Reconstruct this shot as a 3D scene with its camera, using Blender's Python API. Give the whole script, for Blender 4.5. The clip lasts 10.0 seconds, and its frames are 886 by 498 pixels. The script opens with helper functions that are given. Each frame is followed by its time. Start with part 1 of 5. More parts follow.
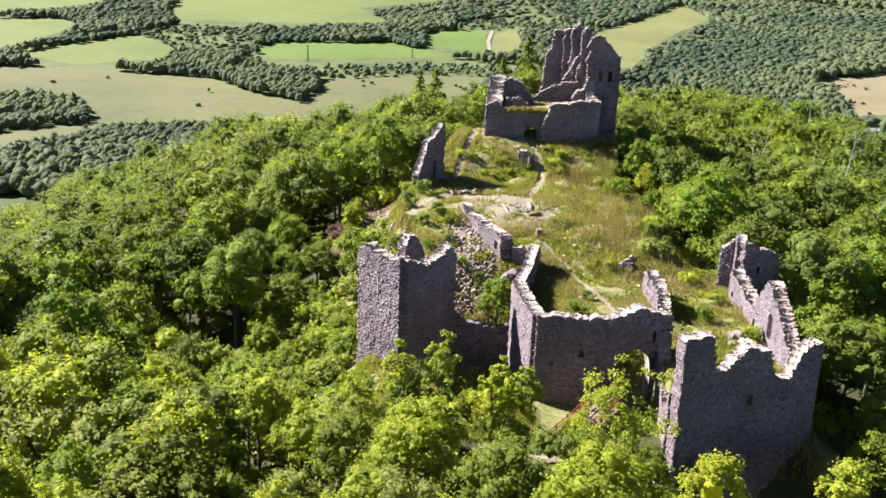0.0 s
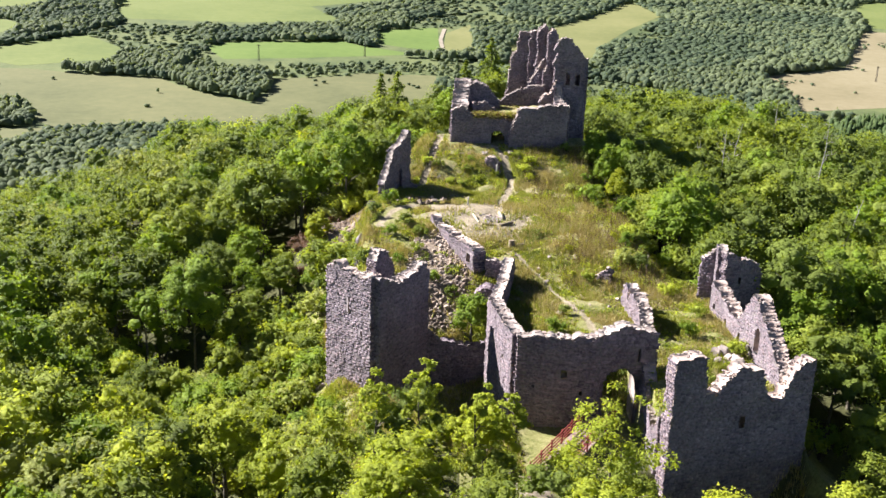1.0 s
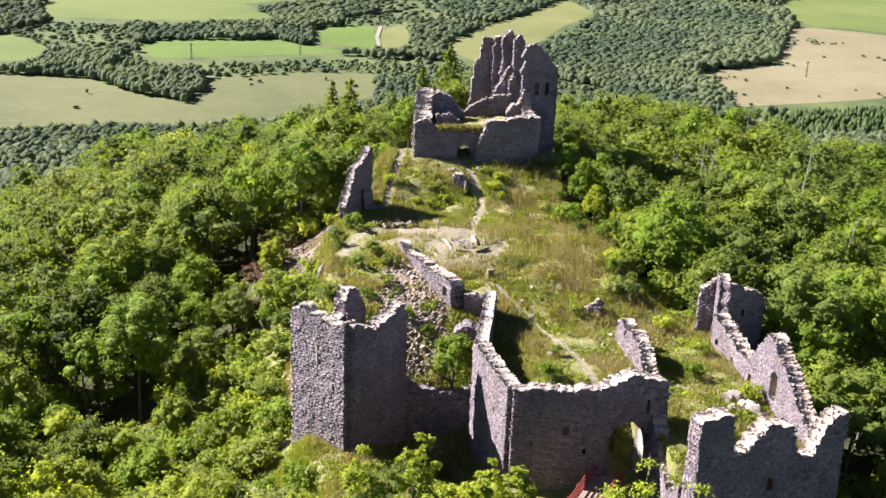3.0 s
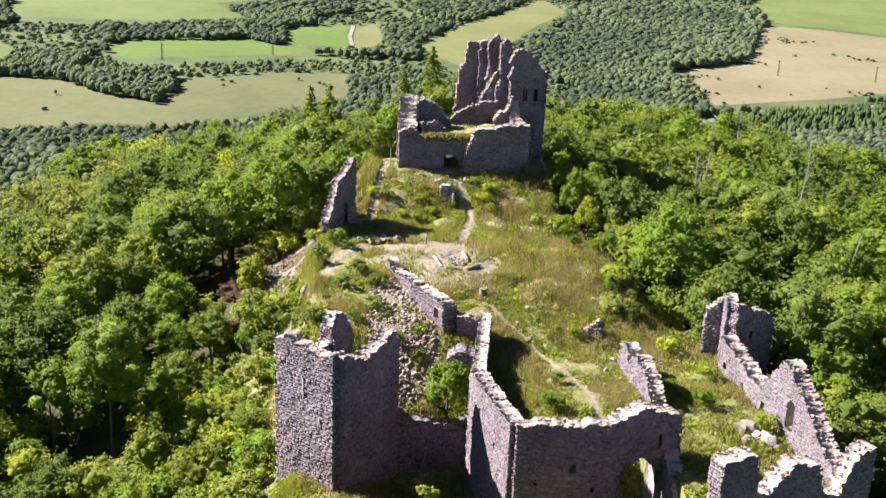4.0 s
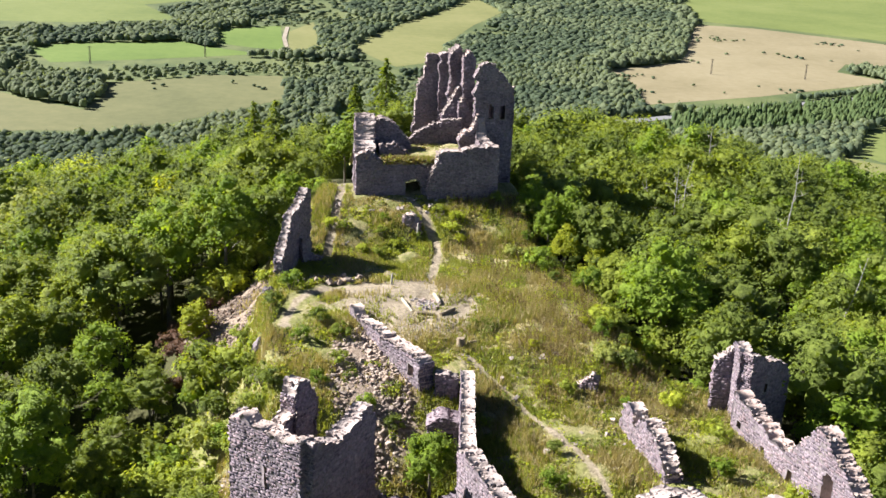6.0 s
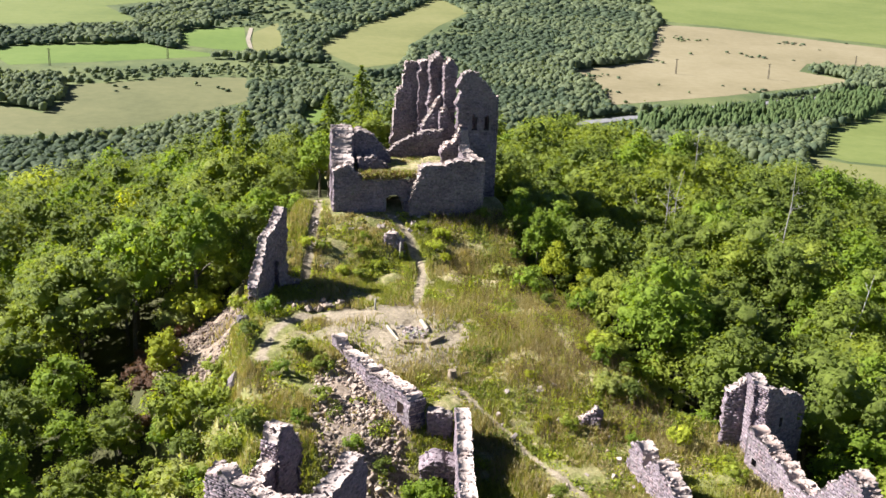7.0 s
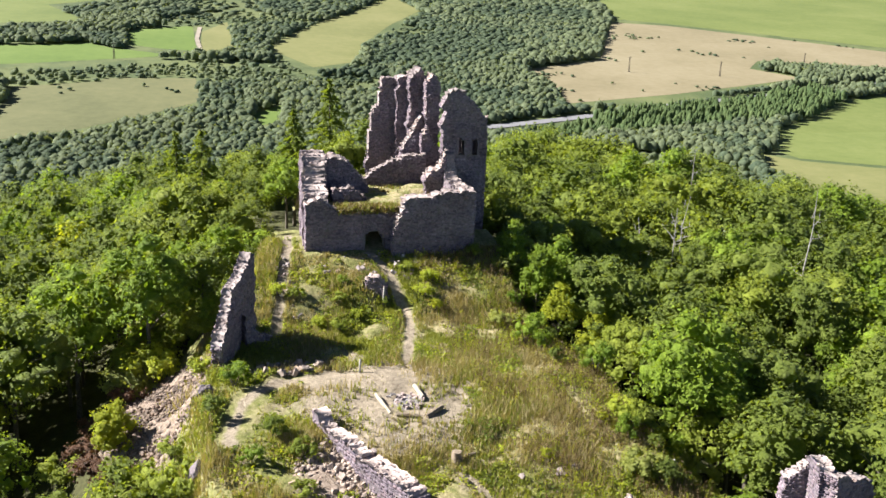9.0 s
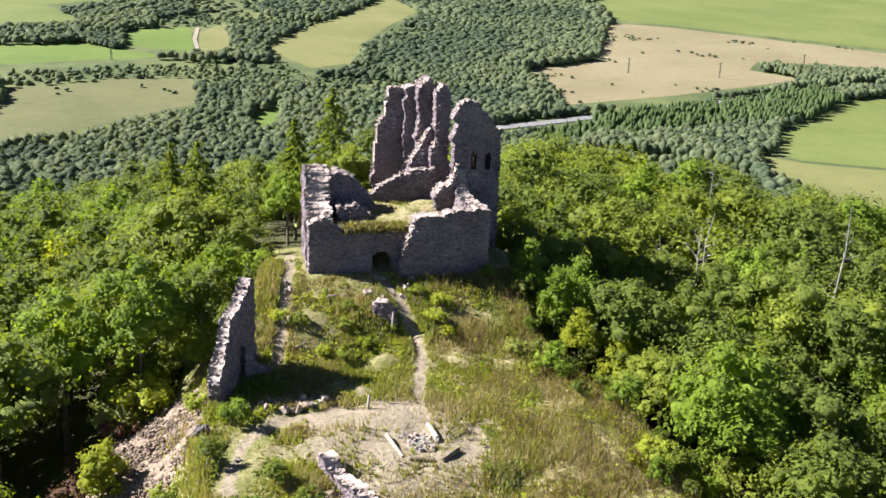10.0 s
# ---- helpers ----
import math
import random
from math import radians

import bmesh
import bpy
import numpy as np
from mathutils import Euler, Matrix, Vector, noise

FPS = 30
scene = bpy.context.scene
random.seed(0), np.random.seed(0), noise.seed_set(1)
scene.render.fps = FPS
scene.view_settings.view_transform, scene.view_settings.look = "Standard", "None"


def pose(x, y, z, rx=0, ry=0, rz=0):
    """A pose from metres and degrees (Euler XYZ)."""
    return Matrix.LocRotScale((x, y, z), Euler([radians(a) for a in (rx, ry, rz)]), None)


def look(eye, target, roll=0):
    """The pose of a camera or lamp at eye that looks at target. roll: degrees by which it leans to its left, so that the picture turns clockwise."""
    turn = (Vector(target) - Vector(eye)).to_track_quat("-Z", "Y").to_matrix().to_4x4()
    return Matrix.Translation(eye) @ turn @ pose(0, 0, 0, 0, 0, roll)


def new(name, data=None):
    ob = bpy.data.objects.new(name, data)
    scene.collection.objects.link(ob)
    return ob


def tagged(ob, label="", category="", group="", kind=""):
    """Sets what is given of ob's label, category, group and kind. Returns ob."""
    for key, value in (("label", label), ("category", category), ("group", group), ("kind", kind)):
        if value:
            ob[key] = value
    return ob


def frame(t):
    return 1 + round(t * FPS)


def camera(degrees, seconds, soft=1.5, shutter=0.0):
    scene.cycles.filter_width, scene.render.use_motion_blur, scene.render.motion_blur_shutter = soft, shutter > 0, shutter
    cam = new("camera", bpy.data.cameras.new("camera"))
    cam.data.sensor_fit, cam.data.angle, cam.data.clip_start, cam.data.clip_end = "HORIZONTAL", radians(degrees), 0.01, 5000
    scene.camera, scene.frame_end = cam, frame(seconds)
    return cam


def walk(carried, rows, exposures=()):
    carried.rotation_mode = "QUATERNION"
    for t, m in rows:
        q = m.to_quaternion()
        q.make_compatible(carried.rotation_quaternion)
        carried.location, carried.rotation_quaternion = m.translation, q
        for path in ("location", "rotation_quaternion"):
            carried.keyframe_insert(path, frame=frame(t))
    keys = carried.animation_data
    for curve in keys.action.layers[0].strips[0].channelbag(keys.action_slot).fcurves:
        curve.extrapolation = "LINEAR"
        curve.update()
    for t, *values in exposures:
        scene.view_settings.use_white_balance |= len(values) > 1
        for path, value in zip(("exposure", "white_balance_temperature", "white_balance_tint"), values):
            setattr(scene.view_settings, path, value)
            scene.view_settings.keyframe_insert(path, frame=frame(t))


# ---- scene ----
cam = camera(49.0, 10.0, soft=1.5)
METRES, EYE, TILT, LEAN, TURN = 50.0, 26.0, 0.0, 0.0, 0.0
ROWS = [
    (0.0, 0.0, 0.0, 0.0, 0.62, -16.49, -2.11),
    (0.5, -0.0142, 0.0403, 0.002, -0.12, -16.53, -2.12),
    (1.0, -0.0292, 0.0806, 0.0049, -2.2, -16.51, -2.06),
    (1.5, -0.0453, 0.1228, 0.0077, -3.22, -16.53, -2.07),
    (2.0, -0.057, 0.1667, 0.0096, -3.44, -16.58, -2.1),
    (2.5, -0.0686, 0.2123, 0.011, -4.73, -16.57, -2.1),
    (4.0, -0.096, 0.3555, 0.017, -7.57, -16.56, -2.13),
    (4.5, -0.1014, 0.4038, 0.0193, -8.31, -16.54, -2.12),
    (5.0, -0.107, 0.4532, 0.021, -9.35, -16.52, -2.11),
    (5.5, -0.1123, 0.5029, 0.024, -10.31, -16.49, -2.08),
    (7.0, -0.1272, 0.6607, 0.0318, -13.43, -16.36, -2.04),
    (7.5, -0.1307, 0.7149, 0.0342, -14.0, -16.36, -2.05),
    (8.0, -0.1315, 0.7701, 0.0371, -14.09, -16.38, -2.08),
    (8.5, -0.1301, 0.8254, 0.0394, -15.0, -16.35, -2.06),
    (9.0, -0.1298, 0.8809, 0.0424, -16.27, -16.39, -2.05),
    (9.5, -0.1271, 0.9367, 0.0441, -16.31, -16.37, -2.11),
    (10.0, -0.1226, 0.9831, 0.0461, -16.38, -16.36, -2.13),
]
walk(cam, [(t, pose(0, 0, EYE, TILT, LEAN, TURN) @ pose(METRES * x, METRES * y, METRES * z, 90 + pitch, roll, yaw)) for t, x, y, z, yaw, pitch, roll in ROWS], exposures=((0.0, 1.98), (2.5, 1.96), (5.0, 1.9), (7.5, 1.86), (10.0, 1.86)))

# ---- light ----
SUN_DIR = Vector((-0.9, 0.42, 0.0)).normalized()
SUN_EL = radians(37)
to_sun = Vector((SUN_DIR.x * math.cos(SUN_EL), SUN_DIR.y * math.cos(SUN_EL), math.sin(SUN_EL)))
world = bpy.data.worlds.new("sky")
scene.world = world
world.use_nodes = True
wn = world.node_tree.nodes
sky = wn.new("ShaderNodeTexSky")
sky.sky_type, sky.sun_disc = "NISHITA", False
sky.sun_elevation, sky.sun_rotation = SUN_EL, math.atan2(SUN_DIR.x, SUN_DIR.y)
world.node_tree.links.new(sky.outputs[0], wn["Background"].inputs[0])
sky.air_density, sky.dust_density, sky.ozone_density = 0.32, 0.05, 1.0
wn["Background"].inputs[1].default_value = 0.05
sun = new("sun", bpy.data.lights.new("sun", "SUN"))
sun.data.energy, sun.data.angle, sun.data.color = 5.0, radians(0.53), (1.0, 0.95, 0.91)
sun.matrix_world = look((0, 0, 300), Vector((0, 0, 300)) - to_sun)

# ---- materials ----


def material(name, rough=0.9):
    m = bpy.data.materials.new(name)
    m.use_nodes = True
    n, l = m.node_tree.nodes, m.node_tree.links
    b = n["Principled BSDF"]
    b.inputs["Roughness"].default_value = rough
    b.inputs["Specular IOR Level"].default_value = 0.25
    return m, n, l, b


def ramp(n, l, source, stops):
    r = n.new("ShaderNodeValToRGB")
    e = r.color_ramp.elements
    while len(e) < len(stops):
        e.new(0.5)
    for el, (p, c) in zip(e, stops):
        el.position, el.color = p, (*c, 1)
    l.new(source, r.inputs[0])
    return r.outputs[0]


def tex(n, l, scale, detail=4.0, rough=0.6, kind="noise", coords="Object"):
    c = n.new("ShaderNodeTexCoord")
    t = n.new("ShaderNodeTexNoise" if kind == "noise" else "ShaderNodeTexVoronoi")
    t.inputs["Scale"].default_value = scale
    if kind == "noise":
        t.inputs["Detail"].default_value, t.inputs["Roughness"].default_value = detail, rough
    l.new(c.outputs[coords], t.inputs["Vector"])
    return t


def world_tex(n, l, scale, detail=4.0, rough=0.6, kind="noise"):
    """The same, fixed to the place and not to the object."""
    g = n.new("ShaderNodeNewGeometry")
    t = n.new("ShaderNodeTexNoise" if kind == "noise" else "ShaderNodeTexVoronoi")
    t.inputs["Scale"].default_value = scale
    if kind == "noise":
        t.inputs["Detail"].default_value, t.inputs["Roughness"].default_value = detail, rough
    l.new(g.outputs["Position"], t.inputs["Vector"])
    return t


def mixc(n, l, fac, a, b, mode="MIX"):
    m = n.new("ShaderNodeMix")
    m.data_type, m.blend_type = "RGBA", mode
    for sock, v in ((m.inputs["Factor"], fac), (m.inputs["A"], a), (m.inputs["B"], b)):
        if isinstance(v, (int, float)):
            sock.default_value = v
        elif isinstance(v, tuple):
            sock.default_value = (*v, 1)
        else:
            l.new(v, sock)
    return m.outputs["Result"]


def maths(n, l, op, a, b=0.0):
    m = n.new("ShaderNodeMath")
    m.operation = op
    for sock, v in ((m.inputs[0], a), (m.inputs[1], b)):
        if isinstance(v, (int, float)):
            sock.default_value = v
        else:
            l.new(v, sock)
    return m.outputs[0]


def bump(n, l, b, height, strength=0.5, dist=0.05):
    k = n.new("ShaderNodeBump")
    k.inputs["Strength"].default_value, k.inputs["Distance"].default_value = strength, dist
    l.new(height, k.inputs["Height"])
    l.new(k.outputs[0], b.inputs["Normal"])


def stone_material(name, dark, mid, light, island=True, moss=0.0):
    m, n, l, b = material(name, 0.92)
    g = n.new("ShaderNodeNewGeometry")
    o = n.new("ShaderNodeObjectInfo")
    big = world_tex(n, l, 0.35, 5, 0.65)
    fine = world_tex(n, l, 5.0, 6, 0.7)
    base = ramp(n, l, fine.outputs[0], [(0.3, dark), (0.5, mid), (0.72, light)])
    rnd = maths(n, l, "ADD", g.outputs["Random Per Island"], o.outputs["Random"])
    rnd = maths(n, l, "FRACT", rnd)
    tint = ramp(n, l, rnd, [(0.0, (0.55, 0.53, 0.55)), (0.3, (0.95, 0.92, 0.92)), (0.6, (1.15, 1.1, 1.06)), (0.85, (1.2, 1.02, 0.94)), (1.0, (1.5, 1.45, 1.38))])
    base = mixc(n, l, 0.8 if island else 0.0, base, tint, "MULTIPLY")
    stain = ramp(n, l, big.outputs[0], [(0.35, (0.72, 0.7, 0.7)), (0.6, (1.08, 1.06, 1.04))])
    base = mixc(n, l, 0.9, base, stain, "MULTIPLY")
    if moss:
        mo = ramp(n, l, world_tex(n, l, 1.3, 5, 0.7).outputs[0], [(0.55, (0, 0, 0)), (0.68, (moss, moss, moss))])
        base = mixc(n, l, mo, base, (0.16, 0.17, 0.06))
    l.new(base, b.inputs["Base Color"])
    bump(n, l, b, fine.outputs[0], 0.7, 0.06)
    return m


M_STONE = stone_material("ruin masonry stone", (0.093, 0.079, 0.097), (0.170, 0.145, 0.173), (0.264, 0.231, 0.267))
M_MORTAR = stone_material("wall core and mortar", (0.100, 0.084, 0.092), (0.164, 0.143, 0.156), (0.234, 0.206, 0.218), island=False, moss=0.25)
M_CAP = stone_material("bleached cap stone", (0.225, 0.197, 0.186), (0.330, 0.293, 0.281), (0.423, 0.381, 0.367))
M_RUBBLE = stone_material("fallen rubble", (0.182, 0.152, 0.125), (0.304, 0.262, 0.224), (0.417, 0.380, 0.333))


M_BROWN = stone_material("brown fallen rubble", (0.085, 0.066, 0.052), (0.150, 0.122, 0.100), (0.25, 0.215, 0.185))


def leaf_material(name, a, b_, through_share=0.4, mottle=0.16, lumps=0.3, grain=4.6, gloss=0.25):
    """Foliage: tone by leaf, by plant, by patch and by spray; the bump breaks solid masses into sprays."""
    m, n, l, b = material(name, 0.55)
    g = n.new("ShaderNodeNewGeometry")
    o = n.new("ShaderNodeObjectInfo")
    spray = world_tex(n, l, grain, 5, 0.75)
    r = maths(n, l, "MULTIPLY", g.outputs["Random Per Island"], 0.2)
    r = maths(n, l, "ADD", r, maths(n, l, "MULTIPLY", o.outputs["Random"], 0.18))
    r = maths(n, l, "ADD", r, maths(n, l, "MULTIPLY", world_tex(n, l, mottle, 3, 0.6).outputs[0], 0.25))
    r = maths(n, l, "ADD", r, maths(n, l, "MULTIPLY", spray.outputs[0], 0.7))
    c = ramp(n, l, r, [(0.42, a), (0.9, b_)])
    l.new(c, b.inputs["Base Color"])
    b.inputs["Specular IOR Level"].default_value = gloss
    bump(n, l, b, spray.outputs[0], 1.0, lumps)
    tr = n.new("ShaderNodeBsdfTranslucent")
    l.new(mixc(n, l, 1.0, c, (1.3, 1.25, 0.45), "MULTIPLY"), tr.inputs[0])
    mx = n.new("ShaderNodeMixShader")
    mx.inputs[0].default_value = through_share
    l.new(b.outputs[0], mx.inputs[1])
    l.new(tr.outputs[0], mx.inputs[2])
    l.new(mx.outputs[0], n["Material Output"].inputs[0])
    return m


LEAF = [
    leaf_material("ash leaves", (0.226, 0.283, 0.027), (0.549, 0.610, 0.073)),
    leaf_material("hornbeam leaves", (0.127, 0.174, 0.021), (0.360, 0.424, 0.062)),
    leaf_material("oak leaves", (0.084, 0.126, 0.022), (0.258, 0.322, 0.058)),
    leaf_material("maple leaves", (0.101, 0.174, 0.016), (0.313, 0.423, 0.049)),
    leaf_material("yellowing leaves", (0.226, 0.275, 0.020), (0.512, 0.543, 0.049)),
    leaf_material("willow leaves", (0.189, 0.229, 0.055), (0.415, 0.451, 0.122)),
]
M_LARCH = leaf_material("larch needles", (0.103, 0.150, 0.019), (0.220, 0.273, 0.046))
M_RUST = leaf_material("withered leaves", (0.085, 0.046, 0.027), (0.18, 0.092, 0.052), 0.2)
M_GRASS = leaf_material("green grass", (0.150, 0.190, 0.032), (0.370, 0.390, 0.095), 0.3)
M_HAY = leaf_material("dry grass", (0.275, 0.238, 0.110), (0.480, 0.405, 0.220), 0.25)
M_STALK = leaf_material("dry brown stalks", (0.11, 0.075, 0.035), (0.25, 0.18, 0.09), 0.2)
# the bluish haze of distance is mixed into these leaf colours
M_FAR_HAZED = [
    leaf_material("hazed far wood dark", (0.046, 0.073, 0.050), (0.128, 0.165, 0.096), 0.4, 0.02, 0.8, 0.45, 0.05),
    leaf_material("hazed far wood light", (0.082, 0.114, 0.066), (0.196, 0.230, 0.128), 0.4, 0.02, 0.8, 0.45, 0.05),
    leaf_material("hazed far pine wood", (0.044, 0.080, 0.034), (0.120, 0.162, 0.062), 0.3, 0.02, 0.8, 0.5, 0.05),
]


def plain(name, stops, scale, rough=0.85, strength=0.4, dist=0.02):
    m, n, l, b = material(name, rough)
    t = tex(n, l, scale, 6, 0.65)
    l.new(ramp(n, l, t.outputs[0], stops), b.inputs["Base Color"])
    bump(n, l, b, t.outputs[0], strength, dist)
    return m


M_BARK = plain("grey bark", [(0.35, (0.07, 0.06, 0.045)), (0.65, (0.17, 0.15, 0.12))], 6)
M_DEADWOOD = plain("bleached dead wood", [(0.35, (0.210, 0.196, 0.175)), (0.65, (0.364, 0.343, 0.308))], 5)
M_PALE_LOG = plain("peeled pale log", [(0.35, (0.27, 0.235, 0.17)), (0.65, (0.40, 0.36, 0.28))], 4)
M_DARK_LOG = plain("weathered brown log", [(0.35, (0.13, 0.1, 0.07)), (0.65, (0.27, 0.22, 0.16))], 6)
M_ASH = plain("ash and charcoal", [(0.35, (0.09, 0.085, 0.085)), (0.6, (0.27, 0.25, 0.24))], 3, 0.95)
M_RED = plain("red painted timber", [(0.3, (0.154, 0.032, 0.028)), (0.7, (0.238, 0.056, 0.045))], 5, 0.6)
M_PLANK = plain("pinkish weathered planks", [(0.3, (0.196, 0.126, 0.112)), (0.7, (0.294, 0.210, 0.189))], 4)
M_ROAD = plain("pale asphalt", [(0.3, (0.140, 0.140, 0.147)), (0.7, (0.196, 0.196, 0.203))], 0.05)
M_TRACK = plain("gravel lane", [(0.3, (0.210, 0.182, 0.140)), (0.7, (0.294, 0.259, 0.210))], 0.05)
M_POLE = plain("tarred pole wood", [(0.3, (0.06, 0.05, 0.04)), (0.7, (0.12, 0.1, 0.08))], 3)


def field_material(name, a, b_, c_):
    m, n, l, b = material(name, 0.95)
    big = world_tex(n, l, 0.006, 5, 0.6)
    fine = world_tex(n, l, 0.09, 5, 0.7)
    mixed = maths(n, l, "ADD", maths(n, l, "MULTIPLY", big.outputs[0], 0.6), maths(n, l, "MULTIPLY", fine.outputs[0], 0.4))
    l.new(ramp(n, l, mixed, [(0.35, a), (0.5, b_), (0.65, c_)]), b.inputs["Base Color"])
    return m


M_TAN = field_material("mown meadow", (0.077, 0.085, 0.034), (0.104, 0.109, 0.046), (0.131, 0.130, 0.057))
M_PALE = field_material("dry pasture", (0.146, 0.127, 0.070), (0.184, 0.158, 0.092), (0.215, 0.187, 0.115))
M_GREEN = field_material("green meadow", (0.068, 0.112, 0.019), (0.088, 0.136, 0.025), (0.109, 0.157, 0.034))
M_YELLOW = field_material("yellow-green meadow", (0.083, 0.112, 0.027), (0.110, 0.137, 0.036), (0.135, 0.158, 0.048))
M_OLIVE = field_material("olive pasture", (0.102, 0.112, 0.036), (0.131, 0.138, 0.048), (0.160, 0.160, 0.062))


def ground_material():
    m, n, l, b = material("hill ground", 0.95)

    def attr(name):
        a = n.new("ShaderNodeAttribute")
        a.attribute_name = name
        return a.outputs["Fac"]

    fine = world_tex(n, l, 3.2, 6, 0.75)
    mid = world_tex(n, l, 0.55, 5, 0.65)
    big = world_tex(n, l, 0.14, 4, 0.6)
    grass = ramp(n, l, fine.outputs[0], [(0.3, (0.080, 0.096, 0.022)), (0.5, (0.160, 0.168, 0.052)), (0.7, (0.262, 0.252, 0.105))])
    hay = ramp(n, l, fine.outputs[0], [(0.3, (0.185, 0.155, 0.080)), (0.5, (0.300, 0.258, 0.142)), (0.7, (0.420, 0.365, 0.215))])
    dirt = ramp(n, l, fine.outputs[0], [(0.3, (0.140, 0.112, 0.074)), (0.5, (0.250, 0.210, 0.152)), (0.72, (0.370, 0.320, 0.245))])
    rub = ramp(n, l, fine.outputs[0], [(0.3, (0.125, 0.092, 0.068)), (0.5, (0.220, 0.172, 0.132)), (0.7, (0.35, 0.29, 0.235))])
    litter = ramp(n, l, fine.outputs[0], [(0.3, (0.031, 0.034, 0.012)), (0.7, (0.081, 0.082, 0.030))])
    patch = ramp(n, l, mid.outputs[0], [(0.42, (0, 0, 0)), (0.58, (1, 1, 1))])
    col = mixc(n, l, maths(n, l, "MULTIPLY", patch, maths(n, l, "ADD", attr("dry"), 0.35)), grass, hay)

    def edged(a):
        s = maths(n, l, "ADD", a, maths(n, l, "MULTIPLY", maths(n, l, "SUBTRACT", mid.outputs[0], 0.5), 0.9))
        return ramp(n, l, s, [(0.38, (0, 0, 0)), (0.62, (1, 1, 1))])

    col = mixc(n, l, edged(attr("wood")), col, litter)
    col = mixc(n, l, edged(attr("rubble")), col, rub)
    col = mixc(n, l, edged(attr("dirt")), col, dirt)
    far = ramp(n, l, world_tex(n, l, 0.012, 6, 0.7).outputs[0], [(0.4, (0.055, 0.078, 0.028)), (0.6, (0.105, 0.125, 0.046))])
    col = mixc(n, l, attr("valley"), col, far)
    l.new(col, b.inputs["Base Color"])
    bump(n, l, b, fine.outputs[0], 0.9, 0.16)
    return m


M_GROUND = ground_material()

# ---- building helpers ----


def smooth01(v):
    v = np.clip(v, 0, 1)
    return v * v * (3 - 2 * v)


def mesh_of(name, verts, faces, mats=(), index=None, smooth=False):
    """A mesh from arrays: faces of one size (m, k), or a list of such arrays."""
    me = bpy.data.meshes.new(name)
    groups = faces if isinstance(faces, list) else [faces]
    groups = [np.asarray(g, dtype=np.int32) for g in groups if len(g)]
    verts = np.asarray(verts, dtype=np.float32)
    me.vertices.add(len(verts))
    me.vertices.foreach_set("co", verts.ravel())
    loops = np.concatenate([g.ravel() for g in groups])
    sizes = np.concatenate([np.full(len(g), g.shape[1], dtype=np.int32) for g in groups])
    me.loops.add(len(loops))
    me.loops.foreach_set("vertex_index", loops)
    me.polygons.add(len(sizes))
    me.polygons.foreach_set("loop_start", np.concatenate([[0], np.cumsum(sizes)[:-1]]).astype(np.int32))
    for m in mats:
        me.materials.append(m)
    if index is not None:
        me.polygons.foreach_set("material_index", np.asarray(index, dtype=np.int32))
    if smooth:
        me.polygons.foreach_set("use_smooth", np.ones(len(sizes), dtype=bool))
    me.update(calc_edges=True)
    me.validate()
    return me


def under(ob, parent):
    ob.parent = parent
    return ob


def part(name, me, parent, label=""):
    ob = under(new(name, me), parent)
    return tagged(ob, label) if label else ob


def lattice_noise(p, scale, seed=0.0):
    return noise.noise(Vector((p[0] * scale + seed, p[1] * scale - seed, p[2] * scale + 0.37 * seed)))


def tube(path, radii, sides=7):
    """A tapering tube along points: verts, quads."""
    vs, fs = [], []
    path = [Vector(p) for p in path]
    for i, p in enumerate(path):
        d = (path[min(i + 1, len(path) - 1)] - path[max(i - 1, 0)]).normalized()
        a = d.orthogonal().normalized()
        b = d.cross(a)
        for k in range(sides):
            w = 2 * math.pi * k / sides
            vs.append(p + (a * math.cos(w) + b * math.sin(w)) * radii[i])
    for i in range(len(path) - 1):
        for k in range(sides):
            k2 = (k + 1) % sides
            fs.append((i * sides + k, i * sides + k2, (i + 1) * sides + k2, (i + 1) * sides + k))
    return np.array([tuple(v) for v in vs]), np.array(fs)


def join(pieces):
    """Several (verts, faces) as one; the faces are all of one size."""
    vs, fs, n0 = [], [], 0
    for v, f in pieces:
        vs.append(v)
        fs.append(np.asarray(f) + n0)
        n0 += len(v)
    return np.concatenate(vs), np.concatenate(fs)


def ico(sub=1):
    bm = bmesh.new()
    bmesh.ops.create_icosphere(bm, subdivisions=sub, radius=1.0)
    v = np.array([tuple(x.co) for x in bm.verts])
    f = np.array([[x.index for x in g.verts] for g in bm.faces])
    bm.free()
    return v, f


ICO1, ICO2 = ico(1), ico(2)

# ---- the ground ----
VALLEY, FOOT = -128.0, 900.0


def valley_z(y):
    return VALLEY + 0.075 * np.maximum(0, y - FOOT)


def inner_wall_x(y):
    return np.interp(y, (68, 76.5, 86), (7.3, 6.3, 8.4))


def left_edge(y):
    return np.interp(y, (40, 66, 74, 80, 88, 100, 108, 116, 126, 150), (-4, -3, -5.5, -5.5, -4, -4.5, -3.0, 0.5, 3.5, 4))


def right_edge(y):
    return np.interp(y, (40, 58, 62, 84, 88, 100, 110, 118, 130, 150), (18, 22, 26, 26.5, 22, 21.5, 19.5, 20.5, 21.5, 22))


